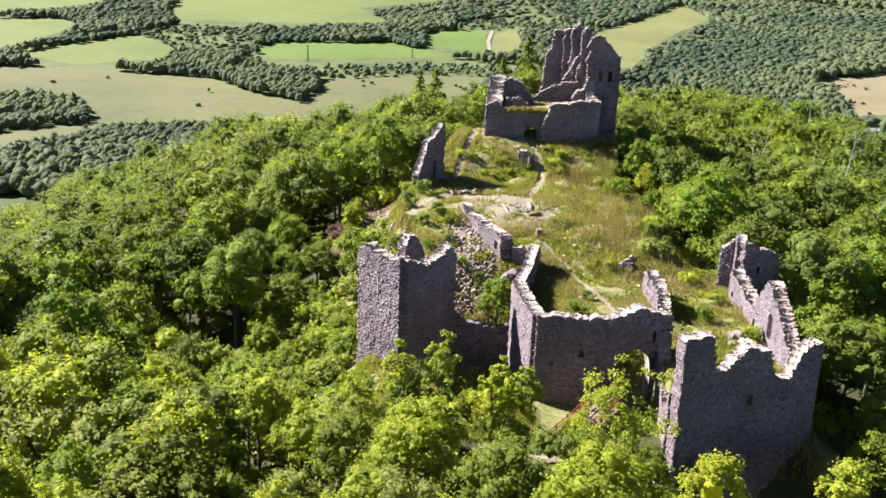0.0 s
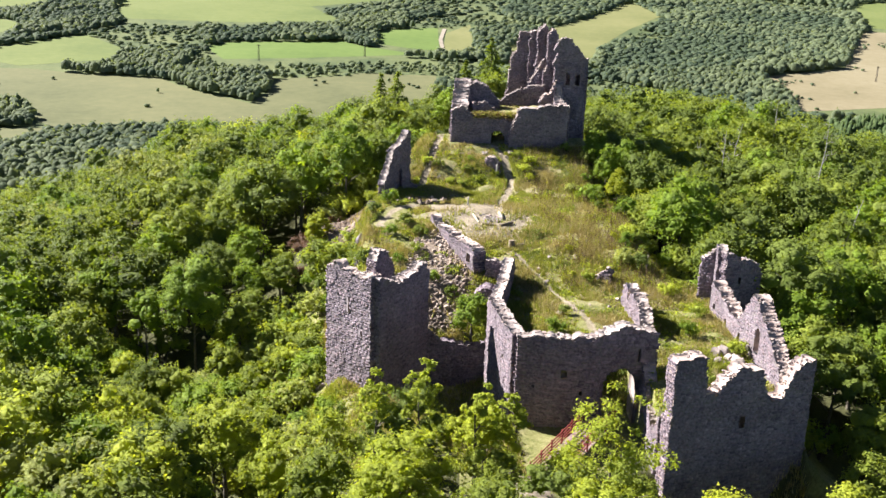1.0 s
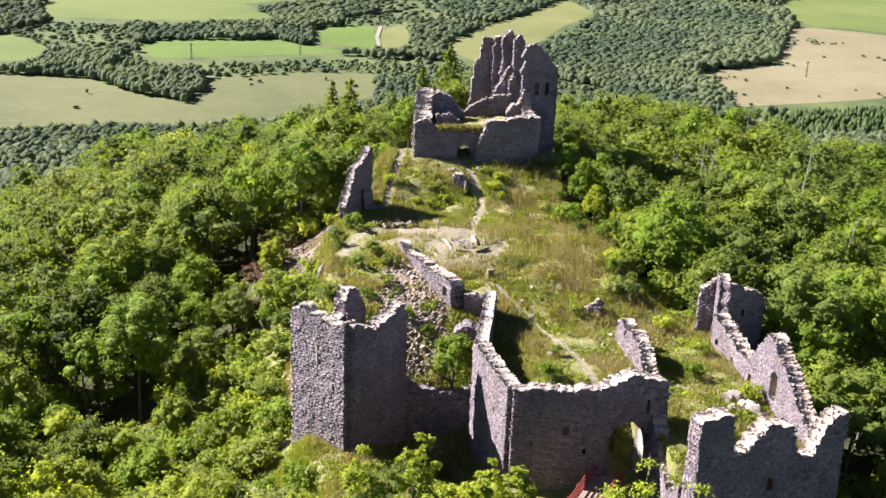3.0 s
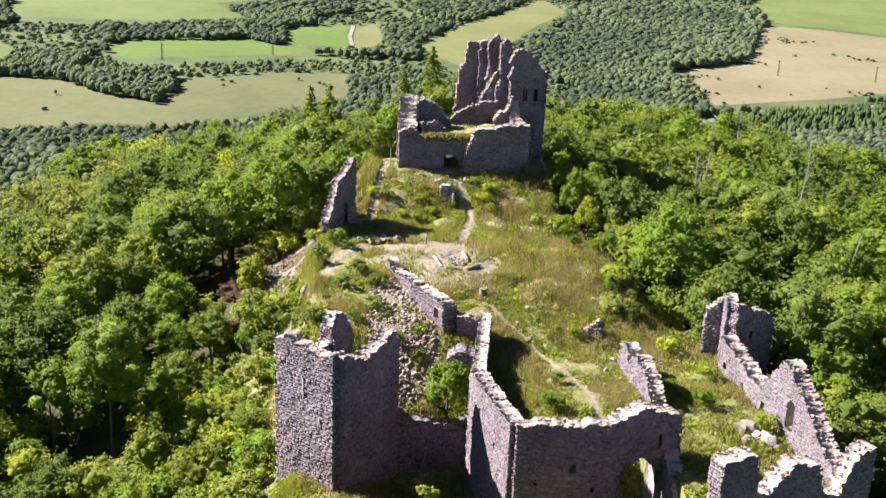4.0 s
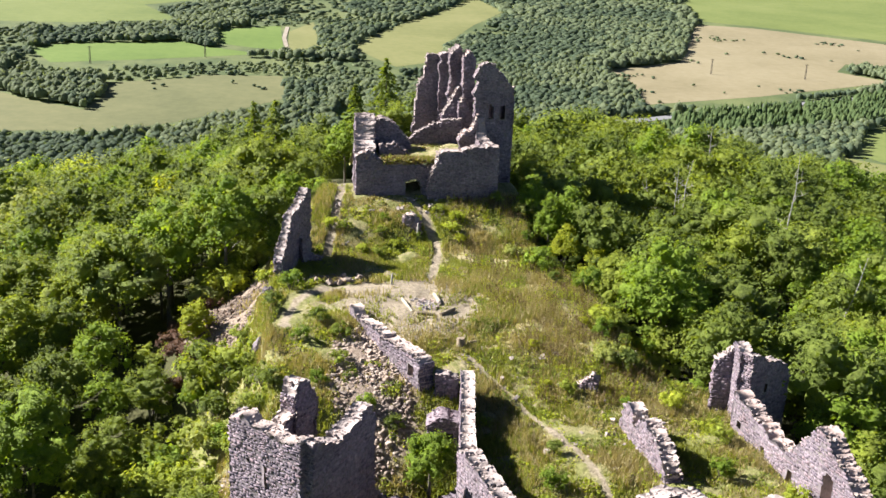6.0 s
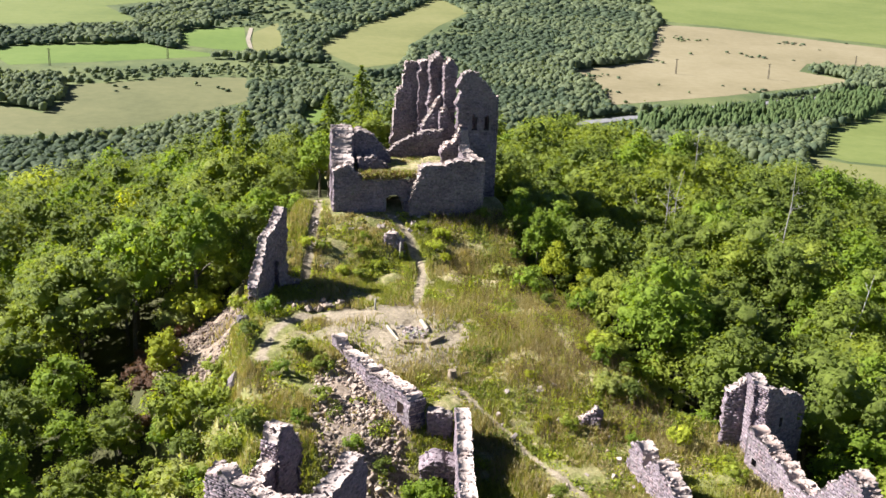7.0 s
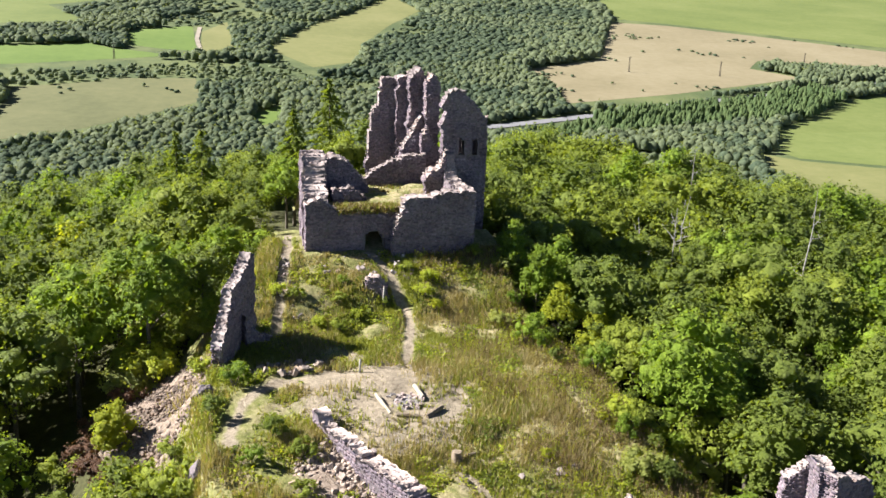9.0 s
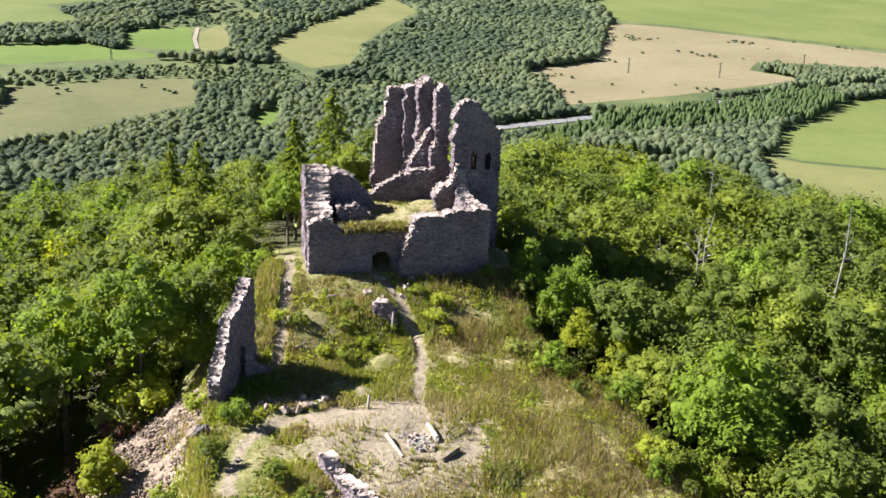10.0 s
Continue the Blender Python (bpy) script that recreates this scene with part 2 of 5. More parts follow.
def ground_z(x, y):
    """Height of the ground: castle ridge, its wooded flanks and the valley floor."""
    x, y = np.asarray(x, dtype=float), np.asarray(y, dtype=float)
    zin = np.interp(y, (60, 70, 84, 90, 95, 100, 107, 110, 113, 117, 121, 135, 150, 180), (-2.4, -1.7, -1.2, 0.1, 1.2, 1.7, 1.9, 2.4, 4.0, 5.5, 6.0, 3.0, -1.0, -6.0))
    yf = np.where(x > 16.6, 61.4, 68.3)
    right_side = x > inner_wall_x(y)
    m = np.where(right_side, smooth01((y - yf) / 1.2), smooth01((y - 78.5) / 9.0))
    ramp_in = (x > 13.2) & (x < 16.5) & (y < 80)
    m = np.where(ramp_in, smooth01((y - 67.0) / 9.0), m)
    m = np.where(y > 88, 1.0, m)
    zc = -6.0 + (zin + 6.0) * m
    lw = np.interp(y, (60, 72, 84, 96, 104, 116, 130), (9, 7, 5, 6, 11, 12, 12))
    dl = np.maximum(0, left_edge(y) - x)
    dr = np.maximum(0, x - right_edge(y))
    zl = np.interp(y, (20, 60, 110, 140, 180), (-15, -13.5, -14, -10, -12))
    zr = np.interp(y, (20, 60, 80, 100, 140, 175, 200), (-11, -11, -10, -8.5, -4, -4.5, -7))
    z = zc + (zl - zc) * (1 - np.exp(-dl / lw)) * smooth01(dl / 2.0 + 0.3)
    z = z + (zr - z) * (1 - np.exp(-dr / np.where(y < 84, 2.6, 5.5))) * smooth01(dr / 2.0 + 0.3)
    z = z - 7.5 * np.exp(-(((x - 24) / 8.0) ** 2) - ((y - 57) / 7.0) ** 2) * (1 - smooth01((y - 60.3 - 0.267 * (x - 16.2)) / 0.9))
    z = z + 2.8 * np.exp(-(((x + 10.5) / 3.6) ** 2) - ((y - 107.5) / 7.0) ** 2)
    z = z - 0.2 * np.maximum(0, x - 52) * smooth01((y - 60) / 40.0)
    z = z - 0.36 * np.maximum(0, -33 - x) * smooth01((y - 95) / 35.0)
    z = z - 3.4 * np.exp(-(((x - 3.2) / 3.2) ** 2) - ((y - 74.5) / 4.5) ** 2) * (x < inner_wall_x(y))
    z = z - 0.9 * np.exp(-(((x - 10.2) / 1.2) ** 2) - ((y - 112.0) / 1.2) ** 2)
    e = np.sqrt(((x - 8) / 92.0) ** 2 + ((y - 88) / 88.0) ** 2)
    k = smooth01((e - 0.9) / 2.6)
    return z + (valley_z(y) - z) * k


def seg_dist(x, y, pts):
    best = np.full(np.shape(x), 1e9)
    for (ax, ay), (bx, by) in zip(pts[:-1], pts[1:]):
        t = np.clip(((x - ax) * (bx - ax) + (y - ay) * (by - ay)) / ((bx - ax) ** 2 + (by - ay) ** 2), 0, 1)
        best = np.minimum(best, np.hypot(x - ax - t * (bx - ax), y - ay - t * (by - ay)))
    return best


def build_ground():
    def spread(lo, hi, step, far, grow):
        mid = list(np.arange(lo, hi + 1e-6, step))
        up, d = [hi], step
        while up[-1] < far[1]:
            d = min(d * grow, 150)
            up.append(up[-1] + d)
        dn, d = [lo], step
        while dn[-1] > far[0]:
            d = min(d * grow, 150)
            dn.append(dn[-1] - d)
        return np.array(dn[:0:-1] + mid + up[1:])

    xs = spread(-9, 27, 0.45, (-4600, 4600), 1.09)
    ys = spread(58, 123, 0.45, (-2500, 4800), 1.09)
    ys = np.sort(np.append(ys, FOOT))
    gx, gy = np.meshgrid(xs, ys)
    gz = ground_z(gx, gy)
    near = (np.abs(gx - 10) < 120) & (np.abs(gy - 90) < 130)
    for i, j in zip(*np.nonzero(near)):
        p = (gx[i, j], gy[i, j], 0)
        gz[i, j] += 0.3 * lattice_noise(p, 0.4) + 0.16 * lattice_noise(p, 1.3, 4)
    nx, ny = len(xs), len(ys)
    verts = np.stack([gx, gy, gz], -1).reshape(-1, 3)
    i = np.arange(ny - 1)[:, None] * nx + np.arange(nx - 1)[None]
    faces = np.stack([i, i + 1, i + nx + 1, i + nx], -1).reshape(-1, 4)
    me = mesh_of("ground", verts, faces, [M_GROUND], smooth=True)
    x, y = verts[:, 0], verts[:, 1]
    keep_path = [(9.4, 104), (10.9, 109), (11.2, 111.3), (10.6, 114.5), (9.6, 117.3)]
    left_path = [(1.1, 109.5), (2.4, 115.3), (3.2, 119), (4.0, 124)]
    ward_path = [(9.6, 90.5), (11.7, 85.4), (14.1, 78.5), (14.4, 73.9), (14.5, 69)]
    edge_path = [(4.5, 102), (0.5, 102.6), (-2.2, 99.5), (-3.2, 96), (-2.6, 92)]
    dirt = np.maximum.reduce([
        1.15 - seg_dist(x, y, keep_path) / 0.55,
        1.15 - seg_dist(x, y, left_path) / 0.55,
        0.85 - seg_dist(x, y, ward_path) / 0.8,
        0.86 - seg_dist(x, y, edge_path) / 1.1,
        1.05 - np.hypot((x - 6.6) / 5.8, (y - 98.4) / 6.8) ** 2 * 0.5,
        0.8 - np.hypot((x - 10.0) / 1.6, (y - 91.5) / 4.0) ** 2 * 0.6,
        1.1 - np.hypot((x - 6.5) / 2.5, (y - 58.0) / 3.0) ** 2 * 0.6,
    ])
    rubble = np.maximum.reduce([
        1.2 - np.hypot((x + 7.3) / 4.0, (y - 107.0) / 7.5) ** 2 * 0.7,
        1.1 - np.hypot((x - 2.6) / 3.0, (y - 88.5) / 6.5) ** 2 * 0.6,
        0.9 - np.hypot((x - 0.8) / 2.8, (y - 104.2) / 1.1) ** 2 * 0.6,
        0.8 - np.hypot((x + 7.2) / 2.0, (y - 84.0) / 6.0) ** 2 * 0.6,
    ])
    dry = np.maximum.reduce([
        1.0 - np.hypot((x - 19) / 4.5, (y - 98) / 10.0) ** 2 * 0.7,
        1.0 - np.hypot((x - 15) / 3.5, (y - 110) / 5.0) ** 2 * 0.7,
        0.8 - np.hypot((x - 9) / 9.0, (y - 98) / 16.0) ** 2 * 0.4,
        0.6 - np.hypot((x - 8) / 7.0, (y - 119) / 4.0) ** 2 * 0.4,
    ])
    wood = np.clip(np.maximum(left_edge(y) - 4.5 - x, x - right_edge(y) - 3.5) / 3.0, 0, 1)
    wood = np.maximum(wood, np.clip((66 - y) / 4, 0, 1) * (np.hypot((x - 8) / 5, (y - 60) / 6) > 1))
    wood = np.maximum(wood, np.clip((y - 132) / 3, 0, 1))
    valley = np.clip((np.hypot(x - 8, y - 88) - 190) / 60, 0, 1)
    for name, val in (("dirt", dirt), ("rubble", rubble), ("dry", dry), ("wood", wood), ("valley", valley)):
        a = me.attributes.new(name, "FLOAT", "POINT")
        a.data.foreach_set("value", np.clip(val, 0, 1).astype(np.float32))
    ob = new("ground", me)
    return tagged(ob, "grassy castle ridge with trodden paths above wooded slopes", "ground", kind="structure")


ground = build_ground()


def gz1(x, y):
    return float(ground_z(x, y))


# ---- masonry ----
def stone_meshes():
    out = []
    rng = np.random.default_rng(5)
    for k in range(8):
        bm = bmesh.new()
        bmesh.ops.create_cube(bm, size=1.0)
        bmesh.ops.bevel(bm, geom=bm.edges[:], offset=0.14, segments=1, affect="EDGES")
        for v in bm.verts:
            v.co *= 1 + rng.uniform(-0.16, 0.16)
            v.co += Vector(rng.uniform(-0.05, 0.05, 3))
        bmesh.ops.triangulate(bm, faces=bm.faces[:])
        me = bpy.data.meshes.new("stone")
        bm.to_mesh(me)
        bm.free()
        out.append(me)
    return out


STONES = stone_meshes()
STONES_BY = {}


def stone_mesh(k, mat):
    key = (k, mat.name)
    if key not in STONES_BY:
        me = STONES[k].copy()
        me.materials.append(mat)
        STONES_BY[key] = me
    return STONES_BY[key]


def box_stones(centres, du, dn, dw, mat, rng, name="masonry"):
    """Many small wedge-fronted stones in one mesh. centres: (n,3); du, dn, dw: (n,3) half axes along, out and up."""
    n = len(centres)
    sg = np.array([(-1, -1), (1, -1), (1, 1), (-1, 1)])
    back = [centres - dn + du * a + dw * b for a, b in sg]
    fr = []
    for a, b in sg:
        fr.append(centres + dn * rng.uniform(0.45, 1.0, (n, 1)) + du * a * rng.uniform(0.8, 1.0, (n, 1)) + dw * b * rng.uniform(0.76, 1.0, (n, 1)))
    v = np.stack(back + fr, 1).reshape(-1, 3)
    q = np.array([(4, 5, 6, 7), (0, 1, 5, 4), (1, 2, 6, 5), (2, 3, 7, 6), (3, 0, 4, 7)])
    f = (np.arange(n)[:, None, None] * 8 + q[None]).reshape(-1, 4)
    return mesh_of(name, v, f, [mat])


WALL_SEED = [0]


def ruin_wall(thing, p0, p1, thick, zbase, prof, holes=(), caps=True, ragged=(0.15, 0.15), cap_mat=None, stone=(0.31, 0.145), name="wall", rough_top=0.16, cap_size=1.0, cap_limit=260, label="", face_mat=None, crumble=0.05):
    """A broken masonry wall between two points of the plan. prof: (share of length, top height). holes: (from, to, low, high, arched) in metres along."""
    WALL_SEED[0] += 1
    seed = WALL_SEED[0] * 3.17
    rng = np.random.default_rng(100 + WALL_SEED[0])
    p0, p1 = Vector(p0), Vector(p1)
    length = (p1 - p0).length
    u = (p1 - p0).normalized()
    nrm = Vector((u.y, -u.x))
    ps, pz = [a for a, _ in prof], [b for _, b in prof]
    step, rise = 0.23, 0.21
    nu = max(2, int(round(length / step)))
    ztop_max = max(pz)
    nz = max(2, int(math.ceil((ztop_max - zbase) / rise)))
    ss = np.linspace(0, length, nu + 1)
    tops = np.interp(ss / length, ps, pz)
    tops = tops + np.array([rough_top * noise.noise(Vector((s * 1.1 + seed, seed, 0))) * 1.6 + rng.uniform(-0.5, 0.5) * rough_top for s in ss])

    def bulge(s, z, side):
        q = (s, z, seed + side)
        return 0.05 * lattice_noise(q, 1.4) + crumble * (lattice_noise(q, 0.7, 3) + 0.6 * lattice_noise(q, 1.9, 9))

    def end_off(z, far_end):
        return ragged[far_end] * (noise.noise(Vector((z * 1.1, seed + 5 * far_end, 0))) + 0.6 * noise.noise(Vector((z * 3.1, seed + 5 * far_end, 2))))

    def holed(s, z):
        for a, b, lo, hi, arched in holes:
            if a < s < b and lo < z < hi:
                if arched:
                    r = (b - a) / 2
                    if z > hi - r and (s - a - r) ** 2 + (z - hi + r) ** 2 > r * r:
                        continue
                return True
        return False

    def inside(s, z):
        return z < np.interp(s, ss, tops) - 0.05 and not holed(s, z)

    full = np.zeros((nu, nz), dtype=bool)
    for i in range(nu):
        for j in range(nz):
            full[i, j] = inside((ss[i] + ss[i + 1]) / 2, zbase + (j + 0.5) * rise)
    verts, ids = [], {}

    def vert(i, j, side):
        key = (i, j, side)
        if key not in ids:
            z = zbase + j * rise
            above = (i > 0 and j < nz and full[i - 1, j]) or (i < nu and j < nz and full[i, j])
            if j and not above and abs(tops[i] - z) < rise * 1.5:
                z = min(max(tops[i], z - rise * 0.85), z + rise * 1.5)
            s = ss[i]
            q = (s, z, seed + side)
            half = thick / 2
            n_off = side * half + bulge(s, z, side)
            ds = 0.05 * lattice_noise(q, 2.7, 7)
            if i in (0, nu):
                ds += end_off(z, i > 0)
            c = p0 + u * (s + ds) + nrm * n_off
            ids[key] = len(verts)
            verts.append((c.x, c.y, z))
        return ids[key]

    faces, mi = [], []
    for i in range(nu):
        for j in range(nz):
            if not full[i, j]:
                continue
            a, b, c, d = (i, j), (i + 1, j), (i + 1, j + 1), (i, j + 1)
            faces.append([vert(*p, 1) for p in (a, b, c, d)])
            faces.append([vert(*p, -1) for p in (d, c, b, a)])
            mi += [0, 0]
            for (di, dj), (e0, e1) in (((0, 1), (c, d)), ((0, -1), (a, b)), ((1, 0), (b, c)), ((-1, 0), (d, a))):
                ii, jj = i + di, j + dj
                if not (0 <= ii < nu and 0 <= jj < nz) or not full[ii, jj]:
                    faces.append([vert(*e0, -1), vert(*e1, -1), vert(*e1, 1), vert(*e0, 1)][::-1])
                    mi.append(1 if dj == 1 or di else 0)
    body = part(name, mesh_of(name, verts, np.array(faces), [M_MORTAR, cap_mat or M_CAP], mi), thing, label)

    # face stones, laid in courses
    cen, du, dn, dw = [], [], [], []
    U, N, Z = np.array((u.x, u.y, 0)), np.array((nrm.x, nrm.y, 0)), np.array((0, 0, 1.0))
    P0 = np.array((p0.x, p0.y, 0))
    foot = [gz1(*(p0 + u * q)) - 0.6 for q in np.linspace(0, length, 12)]
    for side in (1, -1):
        if (N * side)[1] > 0.93:
            continue
        z = max(zbase + 0.1, min(foot) - 0.4)
        while z < ztop_max:
            h = stone[1] * rng.uniform(0.55, 1.55)
            s = -rng.uniform(0, 0.3)
            while s < length:
                w = stone[0] * rng.uniform(0.4, 1.7)
                sc, zc = s + w / 2, z + h / 2
                if 0.02 < sc < length - 0.02 and inside(sc, zc + h * 0.3) and inside(sc, zc - h * 0.4) and not holed(sc - w * 0.4, zc) and not holed(sc + w * 0.4, zc) and rng.random() > 0.1:
                    out = rng.uniform(0.006, 0.042)
                    base = side * thick / 2 + bulge(sc, zc, side)
                    cen.append(P0 + U * sc + N * base + Z * (zc + rng.uniform(-0.05, 0.05)))
                    tilt = rng.uniform(-0.16, 0.16)
                    du.append((U + Z * tilt) * (w / 2 - 0.012))
                    dw.append((Z - U * tilt) * (h / 2 - 0.01))
                    dn.append(N * side * out)
                s += w
            z += h
    for far_end in (0, 1):
        s0, out_dir = (length, 1) if far_end else (0.0, -1)
        z = max(zbase + 0.1, min(foot) - 0.4)
        while z < ztop_max:
            h = stone[1] * rng.uniform(0.55, 1.5)
            zc = z + h / 2
            if inside(abs(s0 - 0.12), zc + h * 0.3):
                q = -thick / 2
                while q < thick / 2 - 0.08:
                    w = min(stone[0] * rng.uniform(0.5, 1.4), thick / 2 - q)
                    out = rng.uniform(0.02, 0.09)
                    cen.append(P0 + U * (s0 + end_off(zc, far_end)) + N * (q + w / 2) + Z * zc)
                    du.append(N * (w / 2 - 0.01))
                    dw.append((Z + N * rng.uniform(-0.15, 0.15)) * (h / 2 - 0.008))
                    dn.append(U * out_dir * out)
                    q += w
            z += h
    if cen:
        me = box_stones(np.array(cen), np.array(du), np.array(dn), np.array(dw), face_mat or M_STONE, rng)
        tagged(part("masonry", me, body), kind="stuff")
    # loose stones along the broken top
    if caps:
        n_cap = 0
        s = 0.05
        while s < length and n_cap < cap_limit:
            zt = float(np.interp(s, ss, tops))
            across = max(2, int(round(thick / 0.27)))
            for k in range(across):
                if rng.random() < 0.3:
                    continue
                big = rng.random() ** 2
                size = np.array((0.12 + 0.2 * big, 0.1 + 0.16 * big, 0.06 + 0.1 * big)) * cap_size * rng.uniform(0.65, 1.05)
                off = (k + 0.5) / across * thick - thick / 2 + rng.uniform(-0.12, 0.12)
                js = min(max(s + rng.uniform(-0.2, 0.2), 0.0), length)
                zt = float(np.interp(js, ss, tops))
                c = p0 + u * js + nrm * off
                ob = under(new("stone", stone_mesh(int(rng.integers(8)), cap_mat or M_CAP)), body)
                ob.matrix_basis = Matrix.LocRotScale((c.x, c.y, zt + size[2] * rng.uniform(-0.4, 0.15)), Euler((rng.uniform(-0.28, 0.28), rng.uniform(-0.28, 0.28), math.atan2(u.y, u.x) + rng.uniform(-0.8, 0.8))), Vector(size))
                n_cap += 1
            steep = abs(float(np.interp(s + 0.15, ss, tops)) - float(np.interp(s - 0.15, ss, tops))) / 0.3
            s += rng.uniform(0.15, 0.3) * cap_size / math.hypot(1.0, min(steep, 6.0))
    return body


def thing(name, label, category, group="", at=(0, 0, 0)):
    ob = new(name)
    ob.empty_display_size = 0.5
    return tagged(ob, label, category, group)


def settle(ob, x, y, z=None):
    """Put a thing's origin at its foot without moving its parts."""
    base = Vector((x, y, gz1(x, y) if z is None else z))
    ob.location = base
    for c in ob.children:
        c.location = c.location - base
    return ob


# ---- the ruins ----
def keep():
    k = thing("castle_keep", "ruined grey stone castle keep with broken pillars and two windows", "ruin")
    # front, in two planes with an arched doorway
    ruin_wall(k, (4.6, 118.9), (12.6, 118.6), 1.2, 4.2, [(0, 9.3), (0.12, 9.9), (0.2, 9.6), (0.32, 9.0), (0.44, 8.65), (0.9, 8.5), (1, 8.6)], [(4.7, 6.3, 4.0, 7.2, True)], label="front wall with an arched doorway", crumble=0.16, rough_top=0.22)
    ruin_wall(k, (11.4, 117.6), (18.1, 117.2), 1.4, 4.2, [(0, 7.0), (0.05, 8.0), (0.1, 8.9), (0.14, 9.9), (0.3, 10.1), (0.5, 10.2), (0.75, 10.6), (1, 10.6)], label="front wall in shade", ragged=(0.3, 0.12), crumble=0.16)
    # left side, its block and the broken back-left wall
    ruin_wall(k, (5.5, 119.2), (6.6, 128.2), 2.0, 4.5, [(0, 9.5), (0.15, 10.0), (0.3, 10.4), (0.4, 11.8), (0.55, 12.3), (0.75, 12.2), (1, 11.6)], crumble=0.2, rough_top=0.24)
    ruin_wall(k, (6.6, 125.2), (10.8, 124.9), 2.4, 7.5, [(0, 12.1), (0.35, 12.0), (0.6, 11.5), (0.8, 10.8), (1, 9.5)], crumble=0.24, rough_top=0.24)
    ruin_wall(k, (7.3, 121.9), (10.0, 121.7), 1.8, 7.5, [(0, 10.0), (0.5, 10.2), (1, 9.2)], crumble=0.24, rough_top=0.24)
    # cross wall before the pillars
    ruin_wall(k, (10.9, 127.4), (16.6, 127.0), 0.9, 7.5, [(0, 9.6), (0.12, 10.0), (0.28, 10.6), (0.45, 11.2), (0.75, 11.6), (1, 11.8)], crumble=0.16, rough_top=0.22)
    # the back wall steps forward in pillars
    ruin_wall(k, (12.35, 132.6), (15.6, 132.4), 1.0, 6.0, [(0, 9.6), (0.07, 11.6), (0.16, 14.9), (0.38, 15.6), (0.42, 17.7), (0.8, 17.9), (1, 17.6)], cap_size=0.8, ragged=(0.5, 0.2), label="tall back wall", crumble=0.2)
    ruin_wall(k, (15.0, 132.0), (16.2, 131.95), 2.0, 6.0, [(0, 17.9), (0.5, 18.2), (1, 17.7)], cap_size=0.8, ragged=(0.28, 0.3), name="pillar", label="narrow stone pillar with a sunlit edge", crumble=0.24, rough_top=0.25)
    ruin_wall(k, (15.85, 130.9), (17.5, 130.85), 2.6, 6.0, [(0, 17.9), (0.15, 18.4), (0.4, 18.7), (0.55, 19.2), (0.75, 18.9), (1, 18.2)], cap_size=0.8, ragged=(0.3, 0.3), name="pillar", label="tallest stone pillar with a pointed top", crumble=0.26, rough_top=0.25)
    ruin_wall(k, (17.0, 129.1), (18.15, 129.05), 2.2, 6.0, [(0, 17.9), (0.4, 18.4), (0.8, 18.2), (1, 17.6)], cap_size=0.8, ragged=(0.22, 0.25), name="pillar", label="narrow stone pillar with a sunlit edge", crumble=0.22, rough_top=0.25)
    ruin_wall(k, (16.5, 127.9), (18.2, 127.8), 1.0, 6.0, [(0, 13.4), (0.3, 14.2), (0.6, 12.6), (1, 11.6)], cap_size=0.8, ragged=(0.15, 0.3), crumble=0.22, rough_top=0.25)
    ruin_wall(k, (14.9, 129.3), (16.9, 129.2), 1.4, 6.0, [(0, 11.8), (0.35, 12.8), (0.6, 14.0), (0.85, 15.0), (1, 14.4)], ragged=(0.3, 0.3), crumble=0.3, rough_top=0.3, label="broken shoulder of the pillars")
    # turret with two windows, its side walls
    ruin_wall(k, (17.35, 124.2), (21.1, 123.9), 1.2, 4.0, [(0, 17.0), (0.06, 17.6), (0.3, 17.9), (0.52, 17.7), (0.56, 17.0), (0.72, 16.8), (0.8, 16.2), (0.95, 15.6), (1, 15.2)], [(1.3, 1.8, 12.1, 13.6, True), (2.55, 3.05, 12.1, 13.6, True)], ragged=(0.45, 0.15), label="turret wall with two windows", crumble=0.18)
    ruin_wall(k, (21.0, 124.3), (21.2, 129.5), 1.0, 4.0, [(0, 15.4), (0.3, 15.0), (1, 12.0)], crumble=0.16)
    ruin_wall(k, (15.7, 123.7), (17.5, 123.5), 1.6, 6.5, [(0, 10.2), (0.2, 10.9), (0.6, 11.4), (0.9, 12.1), (1, 12.6)], ragged=(0.35, 0.1), crumble=0.26, rough_top=0.28)
    ruin_wall(k, (17.9, 117.9), (17.7, 123.6), 1.2, 4.5, [(0, 10.4), (0.5, 10.3), (0.7, 10.6), (0.85, 11.3), (1, 12.6)], ragged=(0.1, 0.1), crumble=0.2)
    # blank wall added close behind the windows so that they look dark
    ruin_wall(k, (18.0, 125.5), (20.9, 125.3), 0.6, 4.5, [(0, 14.4), (0.5, 15.0), (1, 14.6)], caps=False, crumble=0.1)
    # rubble and turf that fill the inside
    xs, ys = np.arange(5.2, 18.6, 0.45), np.arange(119.0, 131.0, 0.45)
    gx, gy = np.meshgrid(xs, ys)
    gz = 9.0 + 0.12 * np.sin(gx * 0.9) * np.cos(gy * 0.7) + 0.3 * np.array([[lattice_noise((a, b, 0), 0.8) for a in xs] for b in ys])
    gz -= 3.0 * smooth01((np.hypot((gx - 12) / 7.5, (gy - 124.5) / 7.0) - 0.9) / 0.25)
    i = np.arange(len(ys) - 1)[:, None] * len(xs) + np.arange(len(xs) - 1)[None]
    f = np.stack([i, i + 1, i + len(xs) + 1, i + len(xs)], -1).reshape(-1, 4)
    me = mesh_of("turf", np.stack([gx, gy, gz], -1).reshape(-1, 3), f, [M_GROUND], smooth=True)
    a = me.attributes.new("dry", "FLOAT", "POINT")
    a.data.foreach_set("value", np.full(gx.size, 1.0, dtype=np.float32))
    part("turf", me, k, "dry grass on rubble fill")
